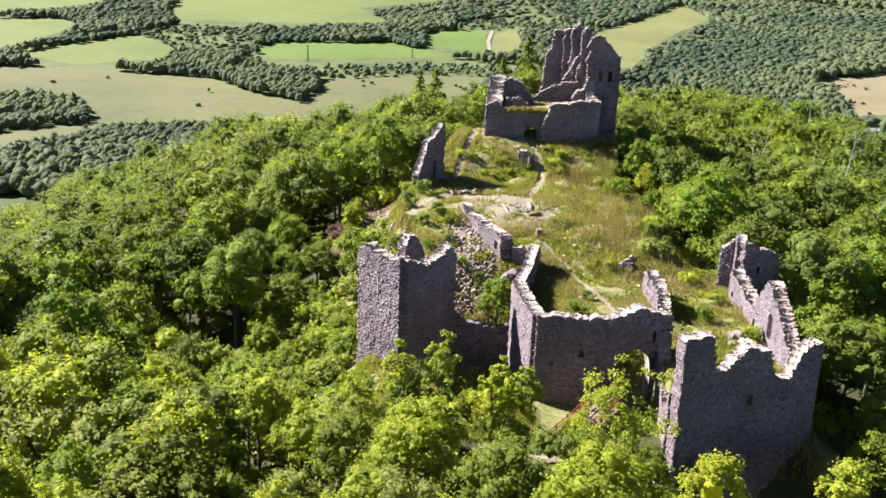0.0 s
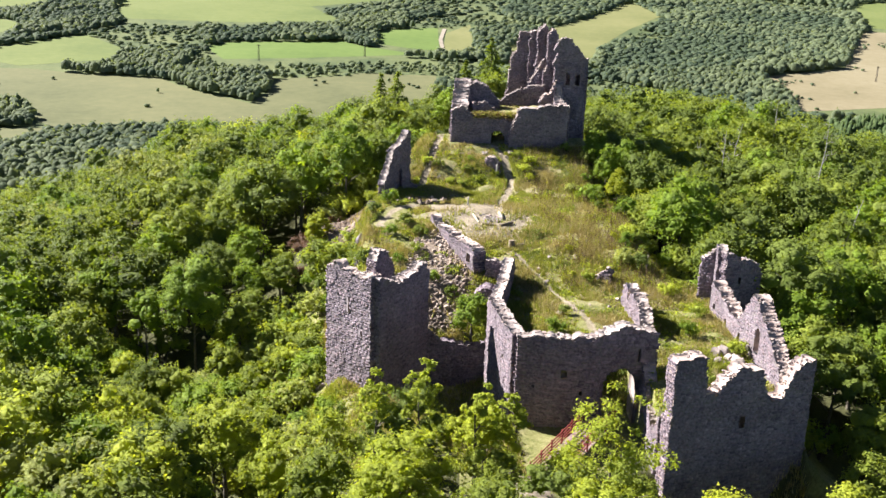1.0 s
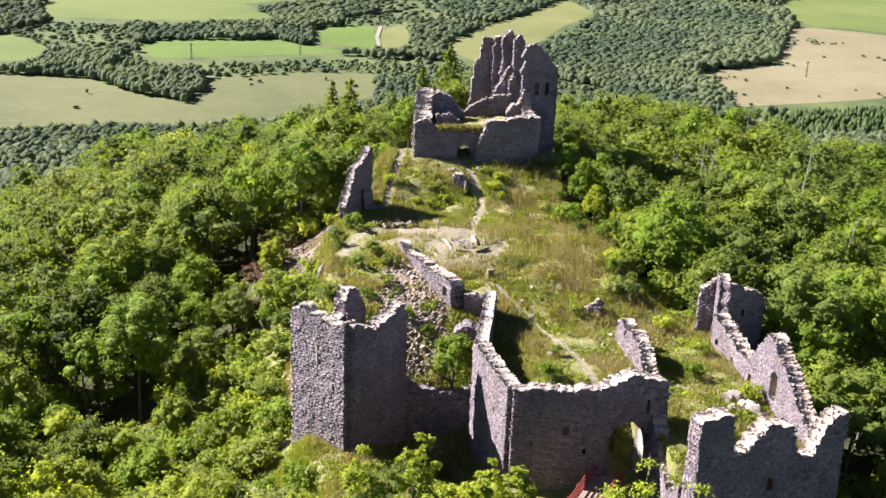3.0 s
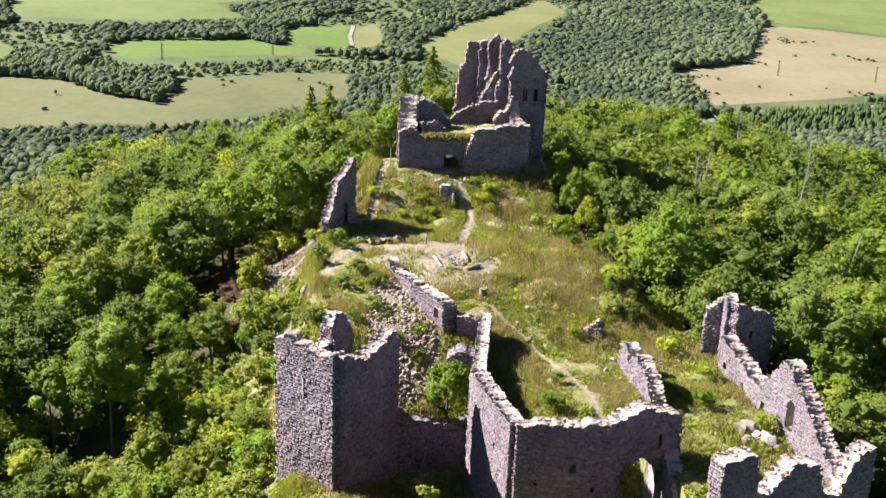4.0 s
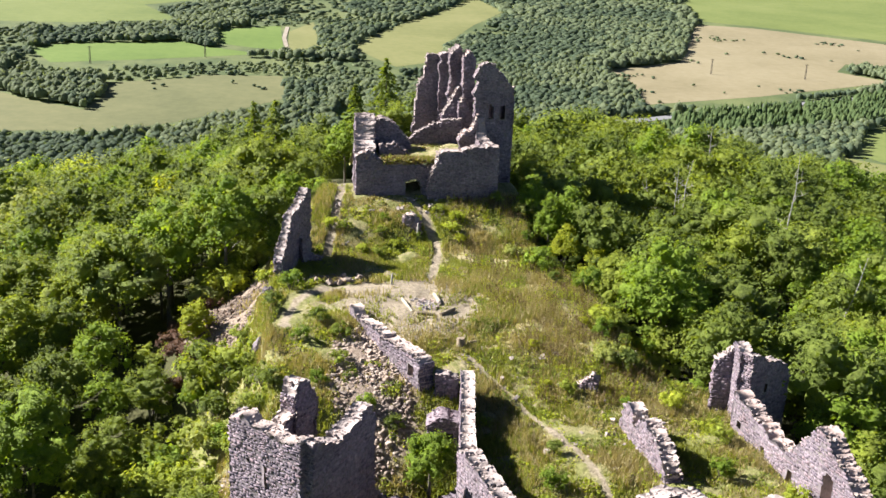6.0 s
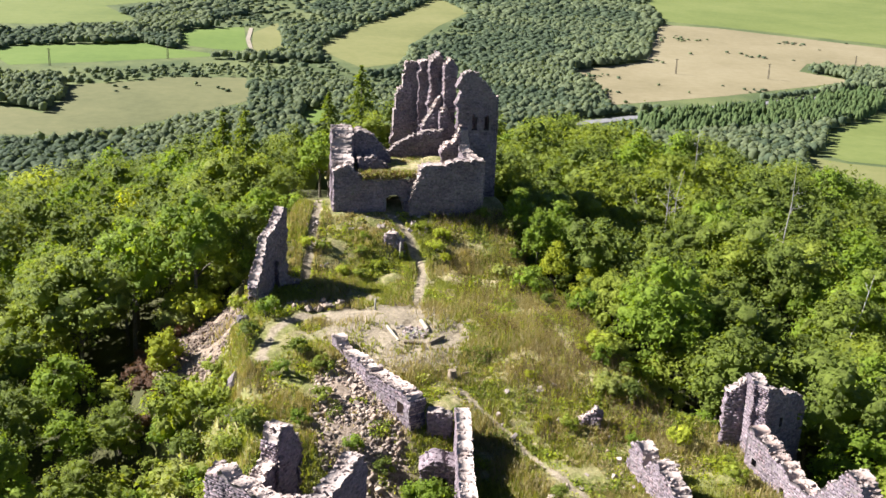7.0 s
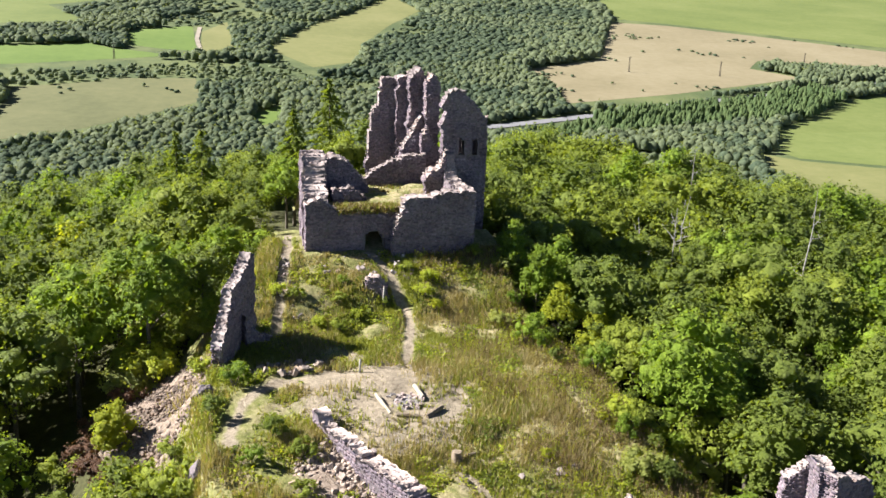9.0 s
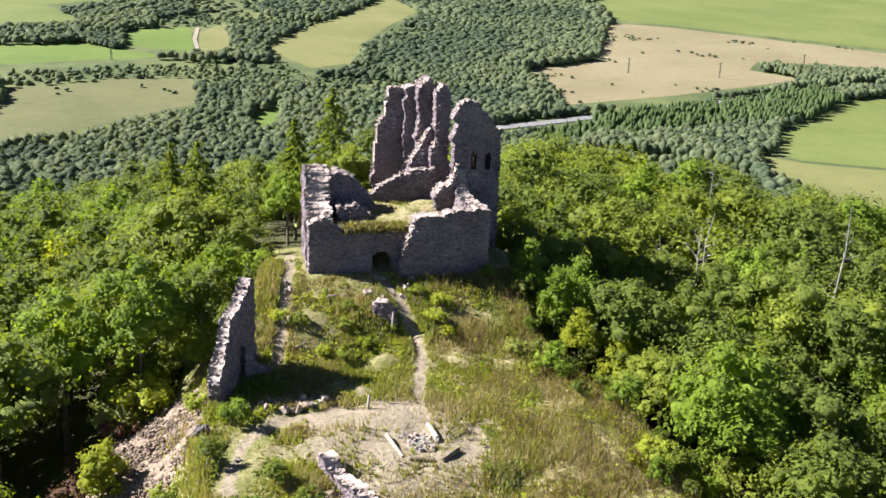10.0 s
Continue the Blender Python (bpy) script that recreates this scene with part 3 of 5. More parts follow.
    settle(k, 12, 118)


def corner_tower():
    k = thing("corner_tower", "tall ruined square stone tower with a lit and a dark face", "ruin")
    ruin_wall(k, (-3.0, 73.4), (0.75, 77.8), 1.0, -11.0, [(0, 3.3), (0.2, 3.0), (0.36, 2.4), (0.5, 2.8), (0.75, 3.0), (0.95, 3.5), (1, 2.8)], [(2.2, 2.35, 0.4, 0.7, False)], label="shaded front wall")
    ruin_wall(k, (-3.0, 73.5), (-6.6, 77.7), 1.0, -9.0, [(0, 3.3), (0.3, 3.0), (0.6, 3.1), (0.8, 3.5), (1, 2.9)], [(2.6, 2.85, -0.3, 1.0, False), (3.9, 4.1, 0.8, 1.1, False), (1.0, 1.2, -1.7, -1.3, False)], label="side wall in sunlight")
    ruin_wall(k, (-6.4, 77.6), (-3.4, 82.4), 1.0, -8.0, [(0, 2.9), (0.12, 3.0), (0.25, 1.3), (0.5, 0.6), (0.8, 0.8), (1, 1.2)])
    ruin_wall(k, (-3.6, 82.0), (-2.2, 83.4), 1.2, -6.0, [(0, 1.6), (0.2, 2.7), (0.6, 2.9), (1, 1.5)], ragged=(0.2, 0.35), crumble=0.2)
    settle(k, -3, 77)


def low_wall():
    k = thing("curtain_wall", "low shaded stone wall between tower and inner ward", "ruin")
    ruin_wall(k, (0.7, 78.4), (7.0, 78.8), 0.9, -11.0, [(0, -2.2), (0.15, -3.1), (0.35, -3.8), (0.7, -4.0), (0.9, -3.7), (1, -3.3)], cap_mat=M_STONE)
    settle(k, 4, 78.6)


def inner_ward():
    k = thing("inner_ward_wall", "angled grey stone ward wall with bleached top and gate arch", "ruin")
    ruin_wall(k, (7.4, 68.6), (6.3, 76.7), 1.0, -10.5, [(0, 1.0), (0.3, 0.75), (0.7, 0.85), (1, 0.8)], [(2.6, 2.9, -2.2, -1.7, False), (5.6, 5.8, -1.5, -0.9, False), (6.4, 6.6, -4.2, -3.6, False)], ragged=(0.08, 0.08), label="side wall in sunlight")
    ruin_wall(k, (6.4, 76.5), (8.55, 86.2), 0.9, -10.5, [(0, 0.8), (0.25, 0.7), (0.45, 0.6), (0.7, 1.2), (0.9, 1.35), (1, 1.2)], ragged=(0.08, 0.2))
    ruin_wall(k, (7.3, 68.5), (13.2, 67.9), 1.0, -9.0, [(0, 1.0), (0.5, 1.05), (0.85, 1.15), (1, 1.3)], [(3.1, 3.55, -2.1, -1.4, False), (1.2, 1.45, -3.0, -2.7, False), (4.6, 4.85, -3.4, -3.0, False)], ragged=(0.05, 0.1), label="shaded front wall")
    ruin_wall(k, (13.0, 68.2), (17.2, 68.9), 1.2, -8.5, [(0, 1.3), (0.2, 1.75), (0.5, 1.85), (0.8, 1.5), (1, 1.2)], [(0.5, 3.0, -9.0, -1.4, True), (2.9, 3.1, -0.9, 0.1, False)], ragged=(0.15, 0.25), stone=(0.42, 0.22), label="rough block above a gate arch")
    ruin_wall(k, (16.9, 68.6), (16.3, 61.2), 0.9, -8.5, [(0, -0.4), (0.12, -1.3), (0.4, -2.6), (0.7, -3.4), (0.88, -3.0), (1, -1.5)], [(1.6, 3.0, -9.0, -4.0, True)], ragged=(0.1, 0.1), label="low sloping wall with a small arch")
    settle(k, 10, 68)


def outer_wall():
    k = thing("outer_wall", "tall dark outer castle wall with broken battlements and window", "ruin")
    ruin_wall(k, (16.2, 60.5), (26.3, 63.2), 1.1, -15.0, [(0, 2.75), (0.2, 2.7), (0.215, 0.2), (0.3, 0.1), (0.35, 0.8), (0.45, 1.7), (0.62, 1.5), (0.645, 0.2), (0.7, -0.9), (0.8, -0.7), (0.83, 0.6), (0.88, 1.5), (1, 1.75)], [(5.1, 5.5, -2.6, -1.75, False)], ragged=(0.15, 0.12), label="shaded front wall")
    ruin_wall(k, (26.0, 62.8), (25.6, 80.6), 1.1, -13.0, [(0, 1.7), (0.04, 0.6), (0.1, -0.6), (0.17, -0.4), (0.22, 0.2), (0.3, 1.3), (0.38, 2.2), (0.46, 3.1), (0.5, 3.2), (0.56, 2.0), (0.63, 0.5), (0.68, 0.2), (0.8, 0.6), (0.9, 1.0), (1, 1.4)], [(6.9, 7.8, -0.9, 1.1, True), (10.6, 11.2, -1.6, -0.6, False), (13.6, 14.2, -1.4, -0.7, False), (16.6, 17.1, -0.9, -0.3, False)], ragged=(0.1, 0.1), label="side wall in sunlight with a window")
    ruin_wall(k, (25.9, 80.9), (29.4, 82.2), 0.9, -11.5, [(0, 3.9), (0.2, 3.7), (0.35, 3.2), (0.6, 3.0), (0.85, 2.7), (1, 2.0)], [(1.35, 1.6, 0.9, 1.6, False)], ragged=(0.25, 0.2), label="shaded tower face with a slit")
    ruin_wall(k, (25.9, 81.2), (26.2, 82.7), 0.8, -3.5, [(0, 3.9), (0.5, 4.0), (1, 3.8)])
    ruin_wall(k, (26.4, 82.6), (24.8, 83.2), 0.8, -3.5, [(0, 3.9), (0.3, 3.6), (0.7, 3.0), (1, 2.5)], ragged=(0.1, 0.2), label="shaded tower face")
    settle(k, 22, 63)


def ward_fragments():
    k = thing("wall_fragment", "free-standing jagged stub of sunlit masonry in grass", "ruin", "wall fragments")
    ruin_wall(k, (18.2, 81.4), (18.3, 74.4), 1.0, -3.2, [(0, -0.3), (0.03, 0.4), (0.12, 0.8), (0.24, 0.7), (0.3, 0.1), (0.34, 0.2), (0.4, 1.0), (0.55, 1.1), (0.75, 0.6), (0.9, -0.1), (1, -0.7)], ragged=(0.3, 0.4), crumble=0.14)
    settle(k, 18.2, 78)
    k = thing("wall_fragment", "small upright stump of broken masonry among weeds", "ruin", "wall fragments")
    ruin_wall(k, (16.4, 86.6), (17.7, 85.8), 0.7, -1.5, [(0, -0.5), (0.4, 0.2), (0.75, 0.6), (1, 0.3)], ragged=(0.2, 0.2), cap_size=0.7)
    settle(k, 17, 86.2)
    k = thing("curtain_wall", "broken low wall with bleached top beside the clearing", "ruin")
    ruin_wall(k, (2.2, 97.0), (4.0, 91.6), 0.9, -2.5, [(0, 2.3), (0.1, 2.0), (0.3, 1.6), (0.6, 1.9), (1, 1.8)], ragged=(0.2, 0.1))
    ruin_wall(k, (3.9, 91.9), (5.9, 87.2), 1.2, -3.2, [(0, 1.8), (0.5, 1.7), (0.8, 1.8), (1, 1.5)], [(3.7, 4.4, 0.2, 1.1, False)], ragged=(0.1, 0.25))
    settle(k, 4, 92, -1)
    k = thing("wall_fragment", "short block of broken wall closing a gap", "ruin", "wall fragments")
    ruin_wall(k, (6.6, 87.0), (8.0, 86.6), 0.9, -2.5, [(0, 0.75), (0.6, 0.85), (1, 0.7)])
    settle(k, 7.3, 86.8)
    k = thing("cellar_vault", "low thick masonry vault with a dark arched mouth", "ruin")
    ruin_wall(k, (5.5, 84.0), (7.8, 83.5), 1.7, -5.5, [(0, -1.3), (0.2, -0.95), (0.7, -0.85), (1, -0.9)], [(0.5, 1.7, -6.0, -1.6, True)], ragged=(0.25, 0.05), cap_size=0.7, cap_mat=M_STONE, crumble=0.25, rough_top=0.25)
    settle(k, 6.6, 83.8)
    k = thing("wall_fragment", "tall jagged spike of dark masonry with a sunlit edge", "ruin", "wall fragments")
    ruin_wall(k, (-3.25, 105.0), (-0.55, 110.4), 0.75, -1.5, [(0, 3.2), (0.03, 4.3), (0.1, 4.7), (0.2, 5.3), (0.26, 6.0), (0.36, 6.7), (0.5, 7.0), (0.7, 7.5), (0.92, 8.15), (0.97, 7.0), (1, 4.5)], ragged=(0.35, 0.4), crumble=0.16, cap_size=0.8, rough_top=0.24)
    ruin_wall(k, (-1.3, 108.2), (0.9, 109.2), 0.8, 0.0, [(0, 4.4), (0.25, 3.3), (0.6, 2.7), (1, 2.2)], ragged=(0.1, 0.3), crumble=0.2)
    settle(k, -2, 106)
    k = thing("wall_fragment", "lone weathered block of masonry on the castle mound", "ruin", "wall fragments")
    ruin_wall(k, (8.5, 113.5), (10.0, 112.9), 0.9, 1.8, [(0, 4.7), (0.2, 5.1), (0.6, 5.0), (1, 4.3)], cap_size=0.7, ragged=(0.15, 0.3), crumble=0.2)
    settle(k, 9.2, 113.2)


keep()
corner_tower()
low_wall()
inner_ward()
outer_wall()
ward_fragments()

# ---- trees ----
def crown(rng, w, h, clumps, leaves, leaf, cores=9, shell=(0.62, 0.86), low=-0.45, clump_r=0.2, narrow=1.0, flat=0.85, solid=None, bulk=0.86):
    """Verts and triangles of a crown: uneven leafy lumps over an inner mass, each ringed by loose sprays; its centre at z = 0."""
    cen, rad = [], []
    while len(cen) < clumps:
        d = rng.normal(size=3)
        d /= np.linalg.norm(d)
        if d[2] < low:
            continue
        r = rng.uniform(*shell)
        taper = 1 - max(0, d[2]) * (1 - narrow)
        cen.append(d * r * np.array((w / 2 * taper, w / 2 * taper, h / 2)))
        rad.append(clump_r * w * rng.uniform(0.6, 1.2))
    cen, rad = np.array(cen), np.array(rad)
    iv, it = solid or ICO2
    axis = cen / (np.linalg.norm(cen, axis=1, keepdims=True) + 0.05)
    cv, cf, n0 = [], [], 0
    for k in range(min(cores, clumps)):
        v = iv * rng.uniform(0.45, 1.1, (len(iv), 1)) * rad[k] * bulk * np.array((1, 1, flat)) + cen[k] * 0.96
        out = np.einsum("ijk,k->i", iv[it], axis[k]) / 3 + 0.5 * np.mean(iv[it][:, :, 2], axis=1)
        f = it[out > -0.35]
        cv.append(v)
        cf.append(f + n0)
        n0 += len(v)
    if cores > 4:
        cv.append(iv * rng.uniform(0.6, 1.0, (len(iv), 1)) * np.array((w, w, h)) * 0.2)
        cf.append(it + n0)
        n0 += len(iv)
    n = clumps * leaves
    own = np.repeat(np.arange(clumps), leaves)
    d = rng.normal(size=(n, 3))
    d = d / np.linalg.norm(d, axis=1, keepdims=True) + axis[own] * 0.7 + np.array((0, 0, 0.25))
    d /= np.linalg.norm(d, axis=1, keepdims=True)
    loose = rng.uniform(0.5, 1.15, (n, 1)) + 0.45 * rng.random((n, 1)) ** 4
    pos = cen[own] + d * rad[own, None] * loose * np.array((1, 1, flat))
    nor = d * 0.7 + rng.normal(size=(n, 3)) * 0.45 + np.array((-0.15, 0.0, 0.55))
    nor /= np.linalg.norm(nor, axis=1, keepdims=True)
    a = np.cross(nor, rng.normal(size=(n, 3)))
    a /= np.linalg.norm(a, axis=1, keepdims=True)
    b = np.cross(nor, a)
    s = leaf * rng.uniform(0.5, 1.4, (n, 1))
    lv = np.stack([pos - a * s * 0.75 - b * s * 0.5, pos + a * s * 0.75 - b * s * 0.5, pos + b * s], 1).reshape(-1, 3)
    cv.append(lv)
    cf.append(np.arange(n * 3).reshape(-1, 3) + n0)
    return np.concatenate(cv), np.concatenate(cf)


def crown_mesh(name, seed, mat, **kw):
    rng = np.random.default_rng(seed)
    v, f = crown(rng, **kw)
    return mesh_of(name, v, f, [mat], smooth=True)


def trunk_mesh(seed, h, r, spread):
    rng = np.random.default_rng(seed)
    pieces = []
    bend = rng.uniform(-0.3, 0.3, 2)
    pts = [(bend[0] * t * t, bend[1] * t * t, h * t - 0.6 * (t == 0)) for t in (0, 0.25, 0.5, 0.75, 1.0)]
    pieces.append(tube(pts, [r * 1.25, r, r * 0.8, r * 0.55, r * 0.2], 6))
    for _ in range(5):
        t = rng.uniform(0.4, 0.85)
        a = rng.uniform(0, 2 * math.pi)
        p = np.array((bend[0] * t * t, bend[1] * t * t, h * t))
        q = p + np.array((math.cos(a), math.sin(a), 0.7)) * spread * rng.uniform(0.5, 0.9)
        pieces.append(tube([p, (p + q) / 2 + np.array((0, 0, 0.2)), q], [r * 0.4, r * 0.28, r * 0.1], 5))
    v, f = join(pieces)
    return mesh_of("trunk", v, f, [M_BARK], smooth=True)


TREE_KINDS = []
for kind_no, (mat_no, w, h, th, narrow) in enumerate((
    (0, 7.0, 6.4, 9.6, 0.8), (1, 6.6, 6.2, 9.2, 0.85), (2, 7.4, 6.4, 9.6, 0.9), (3, 6.2, 6.8, 9.6, 0.75),
    (1, 7.2, 6.0, 9.0, 0.9), (2, 6.4, 7.0, 10.0, 0.75), (0, 6.0, 6.2, 9.0, 0.8), (5, 6.0, 6.0, 8.8, 0.8), (4, 4.8, 5.6, 8.0, 0.7))):
    cm = crown_mesh("crown", 40 + kind_no, LEAF[mat_no], w=w, h=h, clumps=52, cores=34, leaves=46, leaf=0.14, bulk=0.8, narrow=narrow, clump_r=0.14, shell=(0.58, 0.95))
    tm = trunk_mesh(80 + kind_no, th - h * 0.45, 0.17, w * 0.4)
    TREE_KINDS.append((cm, tm, th, h, mat_no, w, narrow))
TREE_LABELS = ["light green ash tree with feathery crown on the slope", "mid-green hornbeam with a full rounded crown", "dark green oak with a broad dense crown", "bright green maple with an upright crown",
               "mid-green hornbeam with a full rounded crown", "dark green oak with a broad dense crown", "light green ash tree with feathery crown on the slope", "grey-green willow with a loose crown", "young yellow-green tree at the wood's edge"]


def plant(kind_no, x, y, scale=1.0, turn=0.0, sz=None, name="tree", label="", z=None, group="trees of the hill wood"):
    cm, tm, th, h, _, _, _ = TREE_KINDS[kind_no]
    base = gz1(x, y) if z is None else z
    t = tagged(new(name), label or TREE_LABELS[kind_no], "tree", group)
    t.matrix_basis = Matrix.LocRotScale((x, y, base - 0.1), Euler((0, 0, turn)), Vector((scale, scale, sz or scale)))
    part("trunk", tm, t)
    c = part("crown", cm, t)
    c.location = (0, 0, th - h / 2)
    return t


def wooded(x, y):
    """Where trees stand on the hill."""
    if np.hypot(x + 20.4, (y - 88.0) * 0.75) < 7.0:
        return False
    if np.hypot((x + 11.5) / 6.5, (y - 109.0) / 8.0) < 1:
        return False
    le, re = left_edge(y), right_edge(y)
    if y < 67:
        if y < 38:
            return True
        # open ground round the bridge, the ditch before the walls and the tower
        if np.hypot((x - 9.5) / 6.5, (y - 62.5) / 6.5) < 1:
            return False
        if 12.5 < x < 33:
            return False
        if -6 < x < 12.5 and y > 59:
            return False
        if -9 < x <= -6 and y > 64:
            return False
        return True
    if y < 134:
        if y < 90:
            return x < le - 9.5 or x > re + 4.5
        if y < 116:
            return x < le - 8.5 or x > re + 4.0
        return x < le - 3.0 or x > re + 2.0
    return True


def size_at(px, py):
    """Trees stay small below the walls and on the broken left flank."""
    if py < 68:
        return float(np.interp(px, (-22, -12, 12, 20), (1.0, 0.66, 0.62, 0.7)))
    s = 1.0
    if px < 0 and py < 101:
        s = float(np.interp(px, (-32, -23, -19), (1.0, 0.85, 0.52)))
    elif px < 0 and py < 113:
        s = float(np.interp(px, (-24, -14), (0.85, 0.6)))
    edge = min(abs(px - left_edge(py)), abs(px - right_edge(py)))
    return s * (0.75 if edge < 7 and py > 100 else 1.0)


def hill_wood():
    rng = np.random.default_rng(11)
    spots = []
    y = 41.0
    while y < 215:
        step = 4.3 if y < 140 else 5.0
        x = -95.0
        while x < 110:
            px, py = x + rng.uniform(-1.6, 1.6), y + rng.uniform(-1.6, 1.6)
            e = math.hypot((px - 8) / 92.0, (py - 88) / 88.0)
            ahead = -24 - py * 0.5 < px < 24 + py * 0.62
            if e < 1.27 and ahead and wooded(px, py):
                spots.append((px, py))
            x += step
        y += step
    spots.sort(key=lambda p: math.hypot(p[0] - 6, (p[1] - 82) * 0.9))
    near, rest = spots[:250], spots[250:]

    def choose(px, py):
        w = noise.noise(Vector((px * 0.06, py * 0.06, 1.5)))
        r = rng.random()
        if py < 72:
            opts = (0, 6, 0, 1, 4, 7) if r < 0.85 else (3, 2)
        # left flank past y 100: darker kinds put the backlit shade into leaf colour
        elif px < 0:
            opts = ((2, 5, 3, 5) if r < 0.8 else (1, 4, 3)) if py > 100 and px > -25 else ((1, 4, 2, 5, 3, 2) if w < 0.05 else (0, 1, 4, 3, 7, 2))
        elif px > 20 and py < 112:
            opts = (3, 4, 1, 3, 2, 5)
        else:
            opts = (1, 2, 4, 5, 3, 2) if w < 0.15 else (1, 3, 4, 2, 5, 2)
        k = opts[int(rng.integers(len(opts)))]
        return 8 if rng.random() < 0.02 else k

    for px, py in near:
        k = choose(px, py)
        s = rng.uniform(0.85, 1.28) * size_at(px, py)
        plant(k, px, py, s, rng.uniform(0, 6.28), s * rng.uniform(0.92, 1.12))
    # the rest of the wood, past counting
    lods = []
    for k, (_, _, th, h, mat_no, w, narrow) in enumerate(TREE_KINDS):
        r2 = np.random.default_rng(300 + k)
        lods.append((crown(r2, w=w, h=h, clumps=46, leaves=24, leaf=0.19, cores=30, narrow=narrow, clump_r=0.15, solid=ICO1, bulk=0.62, shell=(0.58, 0.95)), th, h, mat_no))
    vs, tris, ti, n0 = [], [], [], 0
    for px, py in rest:
        k = choose(px, py)
        (cv, cf), th, h, mat_no = lods[k]
        s = rng.uniform(0.85, 1.3) * size_at(px, py)
        a = rng.uniform(0, 6.28)
        rot = np.array(((math.cos(a), -math.sin(a), 0), (math.sin(a), math.cos(a), 0), (0, 0, 1))) * s
        vs.append(cv @ rot.T + np.array((px, py, gz1(px, py) + (th - h / 2) * s)))
        tris.append(cf + n0)
        ti.append(np.full(len(cf), mat_no))
        n0 += len(cv)
    me = mesh_of("hill_wood", np.concatenate(vs), np.concatenate(tris), LEAF, np.concatenate(ti), smooth=True)
    tagged(new("hill_wood", me), "dense mixed green wood covering the hill's flanks", "wood", kind="stuff")
    return len(rest)


hill_wood()


# ---- valley ----
FIELDS = [
    ("tan", M_TAN, [(-560, 1130), (-520, 1140), (-430, 1150), (-360, 1130), (-275, 1120), (-225, 1060), (-155, 1005), (-145, 1060), (-150, 1135), (-65, 1165), (-55, 1185), (40, 1185), (40, 1065), (10, 1030), (-30, 990), (-75, 950), (-130, 920), (-190, 925), (-245, 910), (-310, 875), (-340, 915), (-375, 995), (-435, 1020), (-485, 980)]),
    ("tan", M_TAN, [(-400, 800), (-380, 820), (-350, 865), (-310, 875), (-320, 820), (-350, 755), (-370, 730)]),
    ("green", M_GREEN, [(-265, 1340), (-235, 1385), (-145, 1405), (-85, 1420), (-60, 1390), (10, 1340), (45, 1340), (-50, 1305), (-135, 1275), (-225, 1250)]),
    ("green", M_GREEN, [(-40, 1525), (-15, 1555), (55, 1590), (50, 1365), (10, 1380), (-35, 1410)]),
    ("yellow", M_YELLOW, [(-725, 1485), (-685, 1510), (-610, 1530), (-560, 1490), (-555, 1375), (-575, 1255), (-595, 1210)]),
    ("yellow", M_YELLOW, [(-545, 1225), (-480, 1345), (-440, 1405), (-365, 1305), (-355, 1225), (-445, 1165)]),
    ("yellow", M_YELLOW, [(-475, 1680), (-430, 1575), (-250, 1575), (-100, 1630), (-165, 1800), (-10, 1965), (-120, 2100), (-505, 1890)]),
    ("yellow", M_YELLOW, [(-850, 1745), (-800, 1765), (-620, 1795), (-625, 1695), (-720, 1590), (-745, 1525)]),
    ("olive", M_OLIVE, [(145, 1400), (200, 1535), (255, 1645), (375, 1860), (470, 2055), (475, 1835), (375, 1645), (285, 1440), (245, 1295), (185, 1255), (160, 1340)]),
    ("olive", M_OLIVE, [(65, 1530), (110, 1640), (100, 1400), (55, 1355)]),
    ("green", M_GREEN, [(85, 1005), (120, 1045), (110, 975), (90, 960)]),
    ("pale", M_PALE, [(810, 1725), (910, 1695), (1180, 1425), (1190, 1350), (1105, 1250), (1060, 1285), (865, 1330), (810, 1265), (850, 1195), (600, 1095), (435, 1045), (465, 1160), (465, 1250), (605, 1330)]),
    ("yellow", M_YELLOW, [(990, 2175), (1450, 2405), (2325, 2625), (1250, 1415), (1210, 1470), (925, 1720), (840, 1775)]),
    ("yellow", M_YELLOW, [(625, 920), (705, 970), (820, 1060), (895, 1085), (980, 1110), (640, 730), (605, 735), (545, 775), (545, 815)]),
    ("olive", M_OLIVE, [(495, 765), (520, 800), (540, 765), (595, 725), (620, 705), (445, 510), (460, 565), (465, 610), (480, 700)]),
]
FIELD_WORD = {"olive": "olive-green pasture in the valley", "tan": "mown tan meadow between hedges in the valley", "green": "bright green meadow in the valley", "yellow": "yellow-green hay meadow in the valley", "pale": "pale dry pasture with scattered bushes"}


def field(kind, mat, pts, lift=0.12):
    bm = bmesh.new()
    vs = [bm.verts.new((x, y, 0)) for x, y in pts]
    bm.faces.new(vs)
    bmesh.ops.triangulate(bm, faces=bm.faces[:])
    bmesh.ops.bisect_plane(bm, geom=bm.verts[:] + bm.edges[:] + bm.faces[:], plane_co=(0, FOOT, 0), plane_no=(0, 1, 0))
    for v in bm.verts:
        v.co.z = float(valley_z(v.co.y)) + lift
    bmesh.ops.recalc_face_normals(bm, faces=bm.faces[:])
    if sum(f.normal.z for f in bm.faces) < 0:
        bmesh.ops.reverse_faces(bm, faces=bm.faces[:])
    me = bpy.data.meshes.new("field")
    bm.to_mesh(me)
    bm.free()
    me.materials.append(mat)
    return tagged(new("field", me), FIELD_WORD[kind], "field", kind="structure")


for kind, mat, pts in FIELDS:
    field(kind, mat, pts)


